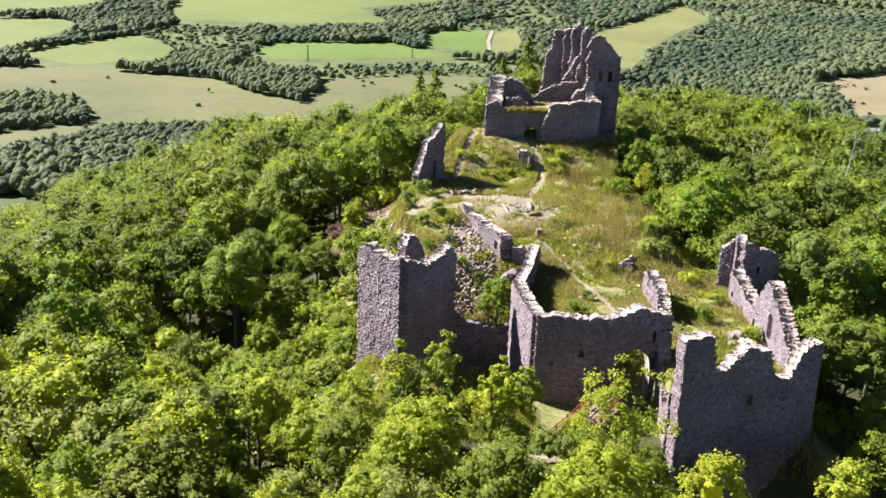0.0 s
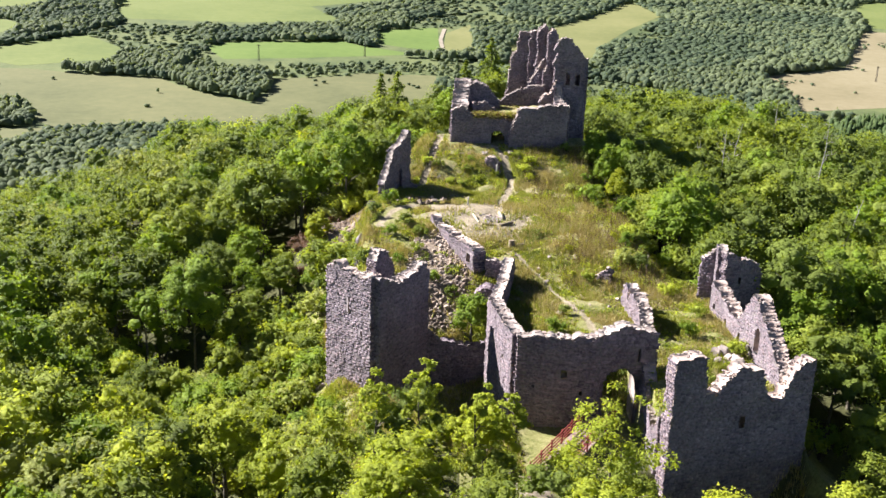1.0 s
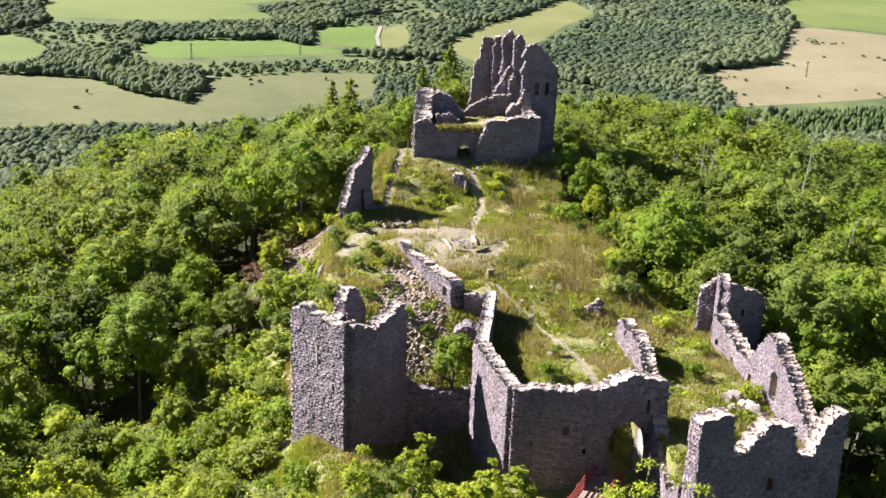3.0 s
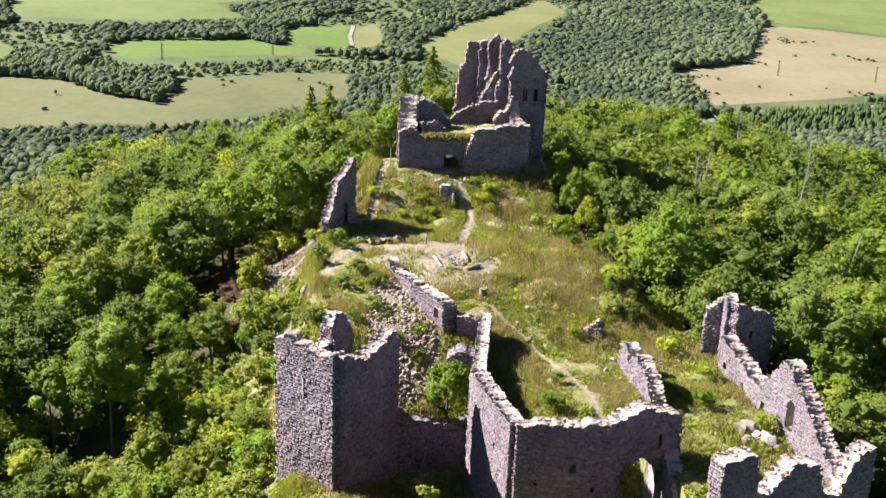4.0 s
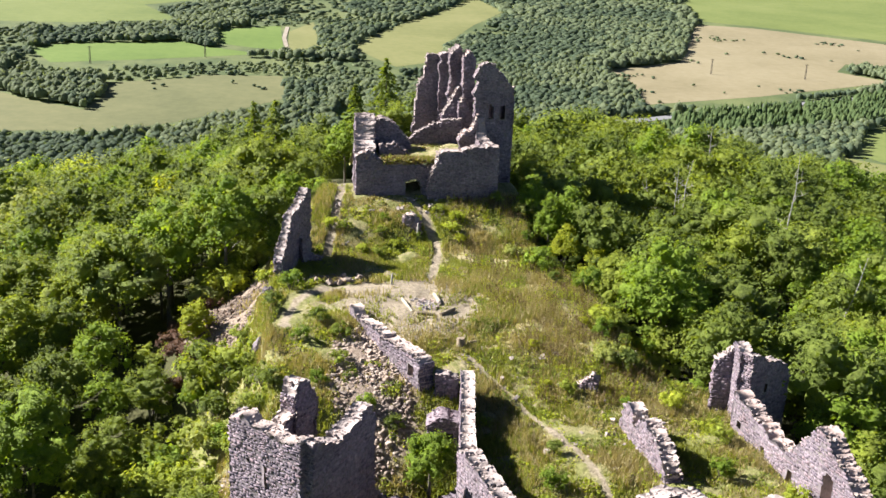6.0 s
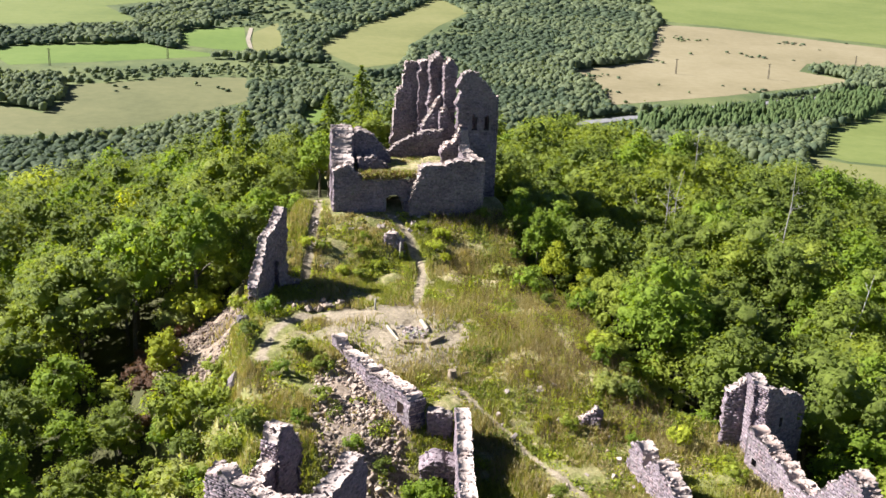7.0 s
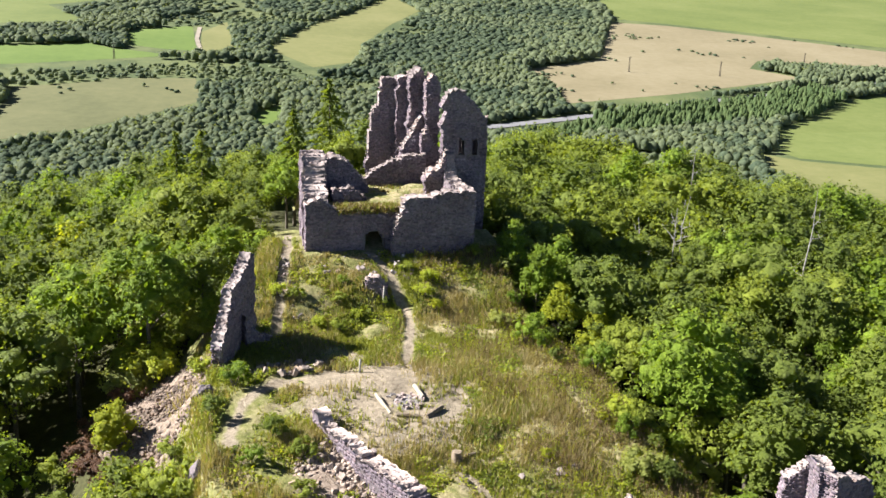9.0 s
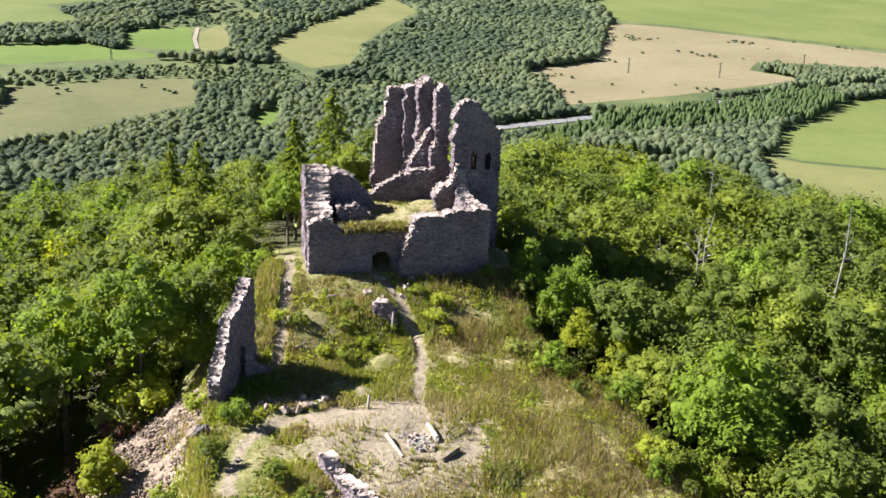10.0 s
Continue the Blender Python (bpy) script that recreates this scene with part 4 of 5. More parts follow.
def strip(name, pts, width, mat, label, category, lift=0.8):
    vs, fs = [], []
    for i, (x, y) in enumerate(pts):
        ax, ay = pts[max(i - 1, 0)]
        bx, by = pts[min(i + 1, len(pts) - 1)]
        d = Vector((bx - ax, by - ay)).normalized() * width / 2
        for sgn in (1, -1):
            px, py = x - d.y * sgn, y + d.x * sgn
            vs.append((px, py, float(valley_z(py)) + lift))
        if i:
            fs.append((2 * i - 2, 2 * i - 1, 2 * i + 1, 2 * i))
    return tagged(new(name, mesh_of(name, vs, np.array(fs), [mat])), label, category, kind="structure")


ROAD = [(305, 940), (325, 945), (400, 970), (480, 1000), (580, 1040), (650, 1060), (810, 1115), (960, 1165)]
LANE = [(65, 1575), (55, 1465), (55, 1355), (90, 1355)]
strip("road", ROAD, 14, M_ROAD, "grey asphalt road along the valley floor", "road")
strip("lane", LANE, 6, M_TRACK, "pale gravel lane between meadows", "lane")


def in_poly(x, y, pts):
    n, hit = len(pts), np.zeros(len(x), dtype=bool)
    for i in range(n):
        (ax, ay), (bx, by) = pts[i], pts[(i + 1) % n]
        if ay == by:
            continue
        c = ((ay > y) != (by > y)) & (x < (bx - ax) * (y - ay) / (by - ay) + ax)
        hit ^= c
    return hit


PINES = [(320, 855), (425, 885), (535, 915), (735, 970), (805, 1035), (800, 1105), (570, 1015), (390, 945)]


def far_woods():
    rng = np.random.default_rng(21)
    xs, ys, ss = [], [], []
    y = 210.0
    while y < 2500:
        st = 6.6 if y < 1250 else (8.4 if y < 1700 else 12)
        n = int((260 + y * 1.3) / st)
        x = np.arange(-n / 2, n / 2) * st + y * 0.10
        xs.append(x + rng.uniform(-0.7, 0.7, len(x)) * st)
        ys.append(y + rng.uniform(-0.7, 0.7, len(x)) * st)
        ss.append(np.full(len(x), st))
        y += st
    x, y, st = np.concatenate(xs), np.concatenate(ys), np.concatenate(ss)
    e = np.hypot((x - 8) / 92.0, (y - 88) / 88.0)
    ok = (e > 1.25) & (x > -70 - y * 0.5) & (x < 90 + y * 0.76)
    in_field = np.zeros(len(x), dtype=bool)
    lone = np.zeros(len(x), dtype=bool)
    for kind, _, pts in FIELDS:
        here = in_poly(x, y, pts)
        in_field |= here
        if kind in ("pale", "tan"):
            tufts = np.array([noise.noise(Vector((a * 0.012, b * 0.012, 6.0))) for a, b in zip(x, y)])
            lone |= here & (rng.random(len(x)) < np.where(tufts > 0.42, 0.3, 0.004) * (1.0 if kind == "pale" else 0.3))
    ok &= ~in_field | (lone & in_field)
    ok &= ~((y < 600) & (x > -0.52 * y) & (x < 0.42 * y) & (e > 2.6))
    # what would hide a meadow from the hill stands back from it
    for kind, _, pts in FIELDS:
        for k in (1.012, 1.028, 1.045):
            ok &= in_field | ~in_poly(x * k, y * k, pts)
    near_road = seg_dist(x, y, LANE) < 9
    near_road |= seg_dist(x, y, ROAD) < 13
    for k in (1.02, 1.04):
        near_road |= (seg_dist(x * k, y * k, ROAD) < 11) & (x < 430)
    ok &= ~near_road
    # scrubby gaps
    gap = np.array([noise.noise(Vector((a * 0.004, b * 0.004, 3.0))) for a, b in zip(x, y)])
    scrub = (np.abs(x + 40) < 220) & (y > 1140) & (y < 1290)
    thin = (gap > 0.3) | scrub
    ok &= ~(thin & (rng.random(len(x)) < 0.6))
    x, y, st, thin, in_field = x[ok], y[ok], st[ok], thin[ok], in_field[ok]
    pine = in_poly(x, y, PINES)
    z = ground_z(x, y)
    # stands of one age stand level and end in a shaded edge
    stand = np.array([noise.cell(Vector((a * 0.011 + 0.6 * noise.noise(Vector((a * 0.01, b * 0.01, 1.0))), b * 0.008 + 0.6 * noise.noise(Vector((a * 0.01, b * 0.01, 5.0))), 0.5))) for a, b in zip(x, y)])
    vs, fs, mi, n0 = [], [], [], 0
    low = {}
    for key, (bv, bf) in (("near", ICO2), ("far", ICO1)):
        low[key] = (bv, bf[np.mean(bv[bf][:, :, 2], axis=1) > -0.4])
    for i in range(len(x)):
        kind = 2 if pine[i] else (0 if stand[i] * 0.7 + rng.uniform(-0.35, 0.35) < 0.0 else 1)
        bv, bf = low["near" if y[i] < 780 else "far"]
        n_leaf = 6 if y[i] < 780 else 5
        w = st[i] * (0.55 + 0.55 * rng.random() ** 1.5)
        hgt = (10.5 + 3.0 * stand[i]) * rng.uniform(0.75, 1.2)
        if kind == 2:
            w, hgt = w * 0.72, hgt * 1.25
        if thin[i]:
            w, hgt = w * rng.uniform(0.5, 0.95), hgt * rng.uniform(0.25, 0.6)
        if in_field[i]:
            w, hgt = w * rng.uniform(0.4, 0.8), hgt * rng.uniform(0.2, 0.4)
        v = bv * rng.uniform(0.75, 1.12, (len(bv), 1))
        d = rng.normal(size=(n_leaf, 3))
        d[:, 2] = np.abs(d[:, 2])
        d /= np.linalg.norm(d, axis=1, keepdims=True)
        a = np.cross(d, rng.normal(size=(n_leaf, 3)))
        a /= np.linalg.norm(a, axis=1, keepdims=True)
        b = np.cross(d, a)
        s = rng.uniform(0.12, 0.3, (n_leaf, 1))
        q = d * rng.uniform(0.85, 1.15, (n_leaf, 1))
        lv = np.stack([q - a * s - b * s * 0.6, q + a * s - b * s * 0.6, q + b * s + d * 0.1], 1).reshape(-1, 3)
        f = np.concatenate([bf, np.arange(3 * n_leaf).reshape(-1, 3) + len(v)])
        v = np.concatenate([v, lv])
        if kind == 2:
            t = np.clip((v[:, 2:3] + 0.3) / 1.3, 0, 1)
            v = v * np.concatenate([1.15 - 0.85 * t, 1.15 - 0.85 * t, np.ones_like(t)], 1)
        v[:, 2] *= np.where(v[:, 2] < 0, 1.2, 1.0)
        v = v * np.array((w, w, hgt * 0.5)) + np.array((x[i], y[i], z[i] + hgt * 0.5))
        vs.append(v)
        fs.append(f + n0)
        mi.append(np.full(len(f), kind))
        n0 += len(v)
    me = mesh_of("far_woods", np.concatenate(vs), np.concatenate(fs), M_FAR_HAZED, np.concatenate(mi), smooth=True)
    tagged(new("far_woods", me), "woods, hedges and lone trees across the valley", "woods", kind="stuff")


far_woods()

# ---- single trees, shrubs and dead wood ----
def lone_tree(x, y, top, w, h, mat, label, seed, name="tree", clumps=30, leaves=60, leaf=0.12, narrow=0.8, clump_r=0.18, group="", cores=30, shell=(0.62, 0.86)):
    """A tree of its own whose crown reaches up to the height top."""
    base = gz1(x, y) - 0.1
    t = tagged(new(name), label, "tree", group)
    t.location = (x, y, base)
    part("trunk", trunk_mesh(seed + 500, max(1.5, top - base - h * 0.5), 0.15, w * 0.45), t)
    c = part("crown", crown_mesh("crown", seed, mat, w=w, h=h, clumps=clumps, leaves=leaves, leaf=leaf, narrow=narrow, clump_r=clump_r, cores=cores, shell=shell), t)
    c.location = (0, 0, top - h / 2 - base)
    return t


lone_tree(-20.6, 91.4, -0.6, 6.0, 9.0, LEAF[3], "dense green tree clipped like a rounded column", 901, clumps=80, leaves=60, leaf=0.1, narrow=0.97, clump_r=0.15, cores=80, shell=(0.72, 0.84))
for i, (x, y, top, w, h) in enumerate(((-16.8, 85.4, -7.4, 3.6, 4.4), (-21.4, 82.6, -8.6, 4.2, 4.8), (-25.6, 85.8, -8.0, 4.0, 4.8), (-16.4, 91.4, -5.6, 3.4, 4.6), (-18.4, 79.6, -8.8, 3.6, 4.2), (-25.4, 92.6, -4.6, 3.8, 5.4), (-20.0, 78.0, -6.0, 4.8, 5.4), (-23.8, 80.2, -5.8, 4.6, 5.6), (-16.8, 75.6, -6.4, 4.4, 5.0), (-25.0, 75.0, -6.0, 5.0, 5.6), (-20.6, 72.4, -6.4, 4.8, 5.2), (-14.6, 71.8, -7.2, 4.2, 4.8))):
    lone_tree(x, y, top, w, h, LEAF[(1, 0, 3)[i % 3]], "bushy young tree on the steep flank", 970 + i, clumps=24, leaves=60, leaf=0.11, narrow=0.85, cores=24, group="young trees of the flank")
lone_tree(-9.9, 104.6, 0.7, 3.2, 5.4, LEAF[4], "young yellow-green tree beside the rubble slope", 902, leaf=0.09, narrow=0.6)
lone_tree(4.9, 79.9, -0.1, 3.4, 3.8, LEAF[3], "rounded dark green bush tree in the castle gap", 903, clumps=40, leaves=70, leaf=0.09, narrow=0.95, clump_r=0.16, cores=40, shell=(0.66, 0.9))
# slender ashes before the front walls
for i, (x, y, top, w, h) in enumerate(((0.2, 56.6, 4.2, 2.9, 6.0), (-2.6, 57.4, 2.9, 2.8, 5.4), (3.6, 57.0, 3.0, 2.5, 5.6), (6.0, 58.2, 1.8, 2.3, 4.4), (-5.6, 57.2, 0.8, 4.0, 4.6), (-1.0, 51.8, 0.9, 4.2, 5.0))):
    lone_tree(x, y, top, w, h, LEAF[0], "slender ash sapling with open leaf tufts before the wall", 910 + i, clumps=30, leaves=64, leaf=0.11, narrow=0.7, clump_r=0.11, cores=0, shell=(0.3, 1.0), group="ash saplings")
lone_tree(10.6, 51.0, 4.6, 6.6, 7.0, LEAF[0], "spreading ash tree shading the footbridge", 930, clumps=46, leaves=84, leaf=0.1, clump_r=0.085, narrow=0.85, cores=0, shell=(0.35, 1.0))
lone_tree(14.6, 45.6, 2.2, 3.6, 5.0, LEAF[4], "bright green young ash below the outer wall", 931, clumps=32, leaves=70, leaf=0.11, cores=20)
lone_tree(34.0, 66.0, -3.0, 5.4, 6.0, LEAF[1], "full green young tree below the outer wall", 934, clumps=36, leaves=60, cores=36)
lone_tree(32.5, 58.0, -4.5, 4.6, 5.4, LEAF[0], "bright green young ash below the outer wall", 933, clumps=32, leaves=70, leaf=0.11, cores=20)
for i, (x, y, top, w, h) in enumerate(((26.3, 55.4, -3.4, 3.4, 4.6), (29.4, 58.6, -2.8, 3.6, 5.0), (22.4, 52.0, -4.6, 3.4, 4.4), (18.2, 51.6, -5.0, 3.2, 4.0), (24.6, 50.6, -5.2, 3.6, 4.4), (28.6, 53.0, -4.6, 3.8, 4.6))):
    lone_tree(x, y, top, w, h, LEAF[(0, 1, 3)[i % 3]], "bushy young tree in the ditch below the outer wall", 950 + i, clumps=28, leaves=60, leaf=0.11, narrow=0.8, cores=24, group="trees in the ditch")
# saplings on the right shoulder of the mound
for i, (x, y, top, w, h, m) in enumerate(((20.9, 115.2, 8.4, 2.6, 6.4, 3), (22.2, 112.4, 7.2, 2.8, 6.0, 3), (23.0, 109.6, 5.0, 2.6, 5.0, 4), (24.6, 112.8, 5.0, 3.0, 5.5, 3), (25.2, 107.4, 3.4, 3.0, 4.8, 4), (22.4, 118.5, 8.0, 2.8, 6.5, 3))):
    lone_tree(x, y, top, w, h, LEAF[m], "bright fresh green sapling at the edge of the mound", 940 + i, clumps=40, leaves=60, leaf=0.1, narrow=0.6, cores=12, clump_r=0.16, group="saplings by the keep")


def larch(x, y, top, seed, spread):
    base = gz1(x, y) - 0.1
    t = tagged(new("larch"), "feathery light green larch rising over the wood", "tree", "larches")
    t.location = (x, y, base)
    h = top - base
    v, f = tube([(0, 0, 0), (0.05, 0, h * 0.5), (0, 0, h)], [0.22, 0.13, 0.02], 6)
    part("trunk", mesh_of("trunk", v, f, [M_BARK], smooth=True), t)
    rng = np.random.default_rng(seed)
    pos, ax = [], []
    z = h * 0.3
    while z < h:
        r = spread * (1 - (z / h) ** 1.4) * 1.25 + 0.15
        for _ in range(6):
            a = rng.uniform(0, 6.28)
            rr = r * rng.uniform(0.7, 1.15)
            for s in np.linspace(0.15, 1, max(3, int(rr * 5))):
                pos.append((math.cos(a) * rr * s, math.sin(a) * rr * s, z - 0.35 * rr * s * s + 0.15 * s * rr + rng.uniform(-0.1, 0.1)))
                ax.append((math.cos(a), math.sin(a), -0.35))
        z += h * 0.028
    pos, ax = np.array(pos), np.array(ax)
    pos = np.repeat(pos, 2, 0)
    ax = np.repeat(ax, 2, 0) + rng.normal(size=(len(pos), 3)) * 0.5
    pos = pos + rng.normal(size=pos.shape) * 0.08
    side = np.cross(ax, rng.normal(size=ax.shape))
    side /= np.linalg.norm(side, axis=1, keepdims=True)
    ax /= np.linalg.norm(ax, axis=1, keepdims=True)
    s = rng.uniform(0.2, 0.42, (len(pos), 1))
    v = np.stack([pos - ax * s, pos + side * s * 0.35, pos + ax * s, pos - side * s * 0.35], 1).reshape(-1, 3)
    part("crown", mesh_of("crown", v, np.arange(len(v)).reshape(-1, 4), [M_LARCH]), t)
    return t


larch(11.6, 147.5, 15.6, 61, 4.2)
larch(-2.0, 147.0, 10.8, 62, 3.4)
larch(-4.5, 150.0, 10.2, 63, 2.8)
larch(8.2, 151.0, 12.0, 64, 3.2)


def bare_tree(x, y, top, seed, lean=(0, 0), label="leafless grey dead tree above the canopy", twigs=9):
    rng = np.random.default_rng(seed)
    base = gz1(x, y) - 0.2
    t = tagged(new("dead_tree"), label, "tree", "dead trees")
    t.location = (x, y, base)
    h = top - base
    pieces = []
    pts = [np.array((lean[0] * s * s + rng.uniform(-0.15, 0.15), lean[1] * s * s + rng.uniform(-0.15, 0.15), h * s)) for s in np.linspace(0, 1, 6)]
    pieces.append(tube(pts, [0.16, 0.13, 0.1, 0.075, 0.045, 0.02], 6))
    trunk = part("trunk", mesh_of("trunk", *join(pieces), [M_DEADWOOD], smooth=True), t)
    for _ in range(twigs):
        s = rng.uniform(0.45, 0.95)
        k = min(4, int(s * 5))
        p = pts[k] + (pts[k + 1] - pts[k]) * (s * 5 - k)
        a = rng.uniform(0, 6.28)
        ln = rng.uniform(0.8, 2.2) * (1.15 - s * 0.6)
        q = p + np.array((math.cos(a), math.sin(a), rng.uniform(0.3, 1.1))) * ln
        m = (p + q) / 2 + rng.normal(size=3) * 0.15
        br = [tube([p, m, q], [0.04, 0.026, 0.01], 5)]
        for _ in range(2):
            e = m + (q - m) * rng.uniform(0, 1)
            br.append(tube([e, e + rng.normal(size=3) * 0.35 + np.array((0, 0, 0.3))], [0.025, 0.008], 4))
        part("branch", mesh_of("branch", *join(br), [M_DEADWOOD], smooth=True), t)
    return t


bare_tree(37.6, 118.5, 8.0, 71)
bare_tree(39.5, 121.0, 8.4, 72, (0.8, 0))
bare_tree(36.2, 121.0, 6.6, 73, (-0.7, 0.3))
bare_tree(47.0, 112.2, 10.8, 74, (0.3, 0), twigs=5)
bare_tree(41.8, 95.5, 5.2, 75, (2.8, 0.4), "bleached leaning dead trunk among green trees", twigs=3)
bare_tree(52.0, 140.0, 9.0, 76)


def shrub_kinds():
    out = []
    for i, (mat, w, h) in enumerate(((LEAF[1], 2.0, 1.7), (LEAF[3], 1.8, 1.8), (LEAF[5], 2.1, 1.6), (LEAF[0], 1.9, 1.7), (LEAF[4], 1.3, 1.3), (M_RUST, 2.2, 1.1), (LEAF[2], 1.9, 1.7))):
        out.append((crown_mesh("foliage", 600 + i, mat, w=w, h=h, clumps=16, leaves=34, leaf=0.085, low=-0.2, clump_r=0.2, cores=12, narrow=0.95, solid=ICO1), h))
    return out


SHRUBS = shrub_kinds()
STEM = mesh_of("stem", *join([tube([(0, 0, -0.2), (math.cos(a) * 0.2, math.sin(a) * 0.2, 0.4), (math.cos(a) * 0.45, math.sin(a) * 0.45, 0.9)], [0.035, 0.025, 0.01], 5) for a in (0.3, 1.6, 2.7, 4.0, 5.3)]), [M_BARK], smooth=True)
SHRUB_LABEL = ["rounded mid-green shrub on the grassy slope", "bright green leafy shrub on the grassy slope", "grey-green loose shrub at the ridge's edge", "light yellow-green shrub on the slope", "small yellow-green weed bush in the grass", "withered rust-brown brushwood on the rubble slope", "dark green dense shrub in the grass"]


def shrub(kind_no, x, y, scale=1.0, turn=0.0, sz=None):
    fm, h = SHRUBS[kind_no]
    t = tagged(new("shrub"), SHRUB_LABEL[kind_no], "shrub", "shrubs of the ridge")
    t.matrix_basis = Matrix.LocRotScale((x, y, gz1(x, y) - 0.05), Euler((0, 0, turn)), Vector((scale, scale, sz or scale)))
    part("stem", STEM, t)
    c = part("foliage", fm, t)
    c.location = (0, 0, h * 0.42)
    return t


for k, x, y, s in ((1, -2.4, 102.2, 1.15), (6, -3.9, 98.6, 0.9), (2, 19.9, 89.0, 1.2), (6, 20.7, 88.2, 1.0), (1, 11.2, 75.0, 0.95), (6, 12.4, 78.9, 0.6),
                   (6, 18.0, 115.7, 0.9), (4, 14.6, 91.4, 0.6), (4, 19.4, 94.0, 0.6), (4, 14.4, 86.8, 0.5), (4, 22.0, 100.5, 0.9), (4, 13.2, 110.6, 0.9), (3, 12.6, 112.0, 0.8),
                   (5, -11.2, 103.2, 1.3), (5, -9.3, 112.0, 1.2), (5, -12.0, 112.0, 1.0), (5, -11.4, 100.6, 1.0), (3, -4.2, 105.8, 0.9), (4, -3.4, 107.5, 0.7), (1, -2.2, 93.5, 0.8), (6, -0.6, 95.5, 0.9), (0, 0.8, 93.8, 0.8),
                   (0, 6.2, 112.0, 0.6), (3, 4.2, 110.0, 0.6), (0, 5.6, 109.2, 0.7), (3, 7.2, 110.4, 0.6), (0, 3.0, 112.6, 0.7), (1, 6.8, 113.8, 0.5), (3, 1.8, 113.0, 0.7), (0, 12.0, 114.8, 0.6), (3, 13.6, 113.4, 0.8), (6, 9.8, 112.2, 0.5),
                   (0, -6.0, 94.4, 1.2), (6, -7.2, 97.2, 1.3), (0, -6.4, 99.4, 1.0), (6, -8.2, 95.0, 1.5), (0, -5.0, 91.2, 1.1), (6, -4.4, 88.6, 1.0), (0, -6.6, 88.2, 1.4), (5, -9.8, 101.4, 1.2), (5, -11.8, 105.4, 1.3), (0, -8.4, 92.0, 1.5), (1, -9.6, 97.8, 1.6), (0, 0.4, 90.6, 0.7), (1, 1.6, 86.0, 0.8), (6, 3.4, 84.6, 0.8), (0, 6.4, 83.9, 0.5), (1, -1.2, 88.4, 0.7),
                   (0, 18.4, 75.2, 0.8), (1, 21.6, 75.0, 0.9), (0, 23.6, 79.0, 0.8), (3, 22.2, 83.6, 0.9), (1, 19.2, 83.6, 0.7), (3, 24.4, 71.5, 0.9), (0, 20.2, 66.0, 1.0), (1, 23.0, 65.0, 1.0), (0, 9.9, 72.6, 0.8), (0, 15.6, 86.0, 0.7), (6, 8.6, 88.0, 0.5)):
    shrub(k, x, y, s, turn=x * 3.1)


def shrub_belts():
    rng = np.random.default_rng(33)
    n = 0
    while n < 165:
        y = rng.uniform(68, 132)
        if rng.random() < 0.6:
            x = left_edge(y) - rng.uniform(1.0, 10.5)
            if 100 < y < 114 and x > -13.0:
                continue
            if 72 < y < 84 and x > -8.0:
                continue
            s = rng.uniform(0.8, 1.7) + 0.09 * min(9, left_edge(y) - x)
            k = int(rng.choice((0, 0, 1, 2, 0, 3, 6)))
        else:
            x = right_edge(y) + rng.uniform(-2.0, 4.2) + (1.5 if y < 86 else 0)
            if y < 87 and x < 27.8:
                continue
            s = rng.uniform(0.55, 1.25) * (1 if x < right_edge(y) + 1 else 1.5)
            k = int(rng.choice((0, 1, 2, 1, 6, 6, 3)))
        if y > 116.5 and 2.5 < x < 21.5:
            continue
        shrub(k, x, y, s, rng.uniform(0, 6.28), s * rng.uniform(0.85, 1.25))
        n += 1
    # bushes that fill the hollow round the column-shaped tree
    for _ in range(75):
        x, y = rng.uniform(-30, -12.5), rng.uniform(74, 98)
        if np.hypot(x + 20.6, y - 91.4) < 3.6:
            continue
        sc = rng.uniform(1.5, 2.5)
        shrub(int(rng.choice((0, 1, 2, 3, 6, 0, 1))), x, y, sc, rng.uniform(0, 6.28), sc * rng.uniform(0.8, 1.1))
    # low brush before the walls and in the ditch
    for _ in range(90):
        x, y = rng.uniform(-13, 29), rng.uniform(47, 70)
        if np.hypot((x - 10) / 4.0, (y - 62.5) / 4.5) < 1 or (x > 14 and y > 57) or (x > 5 and y > 64) or (-6 < x < 2 and y > 67):
            continue
        shrub(int(rng.choice((0, 1, 3, 3, 0))), x, y, rng.uniform(0.7, 1.4), rng.uniform(0, 6.28))


shrub_belts()


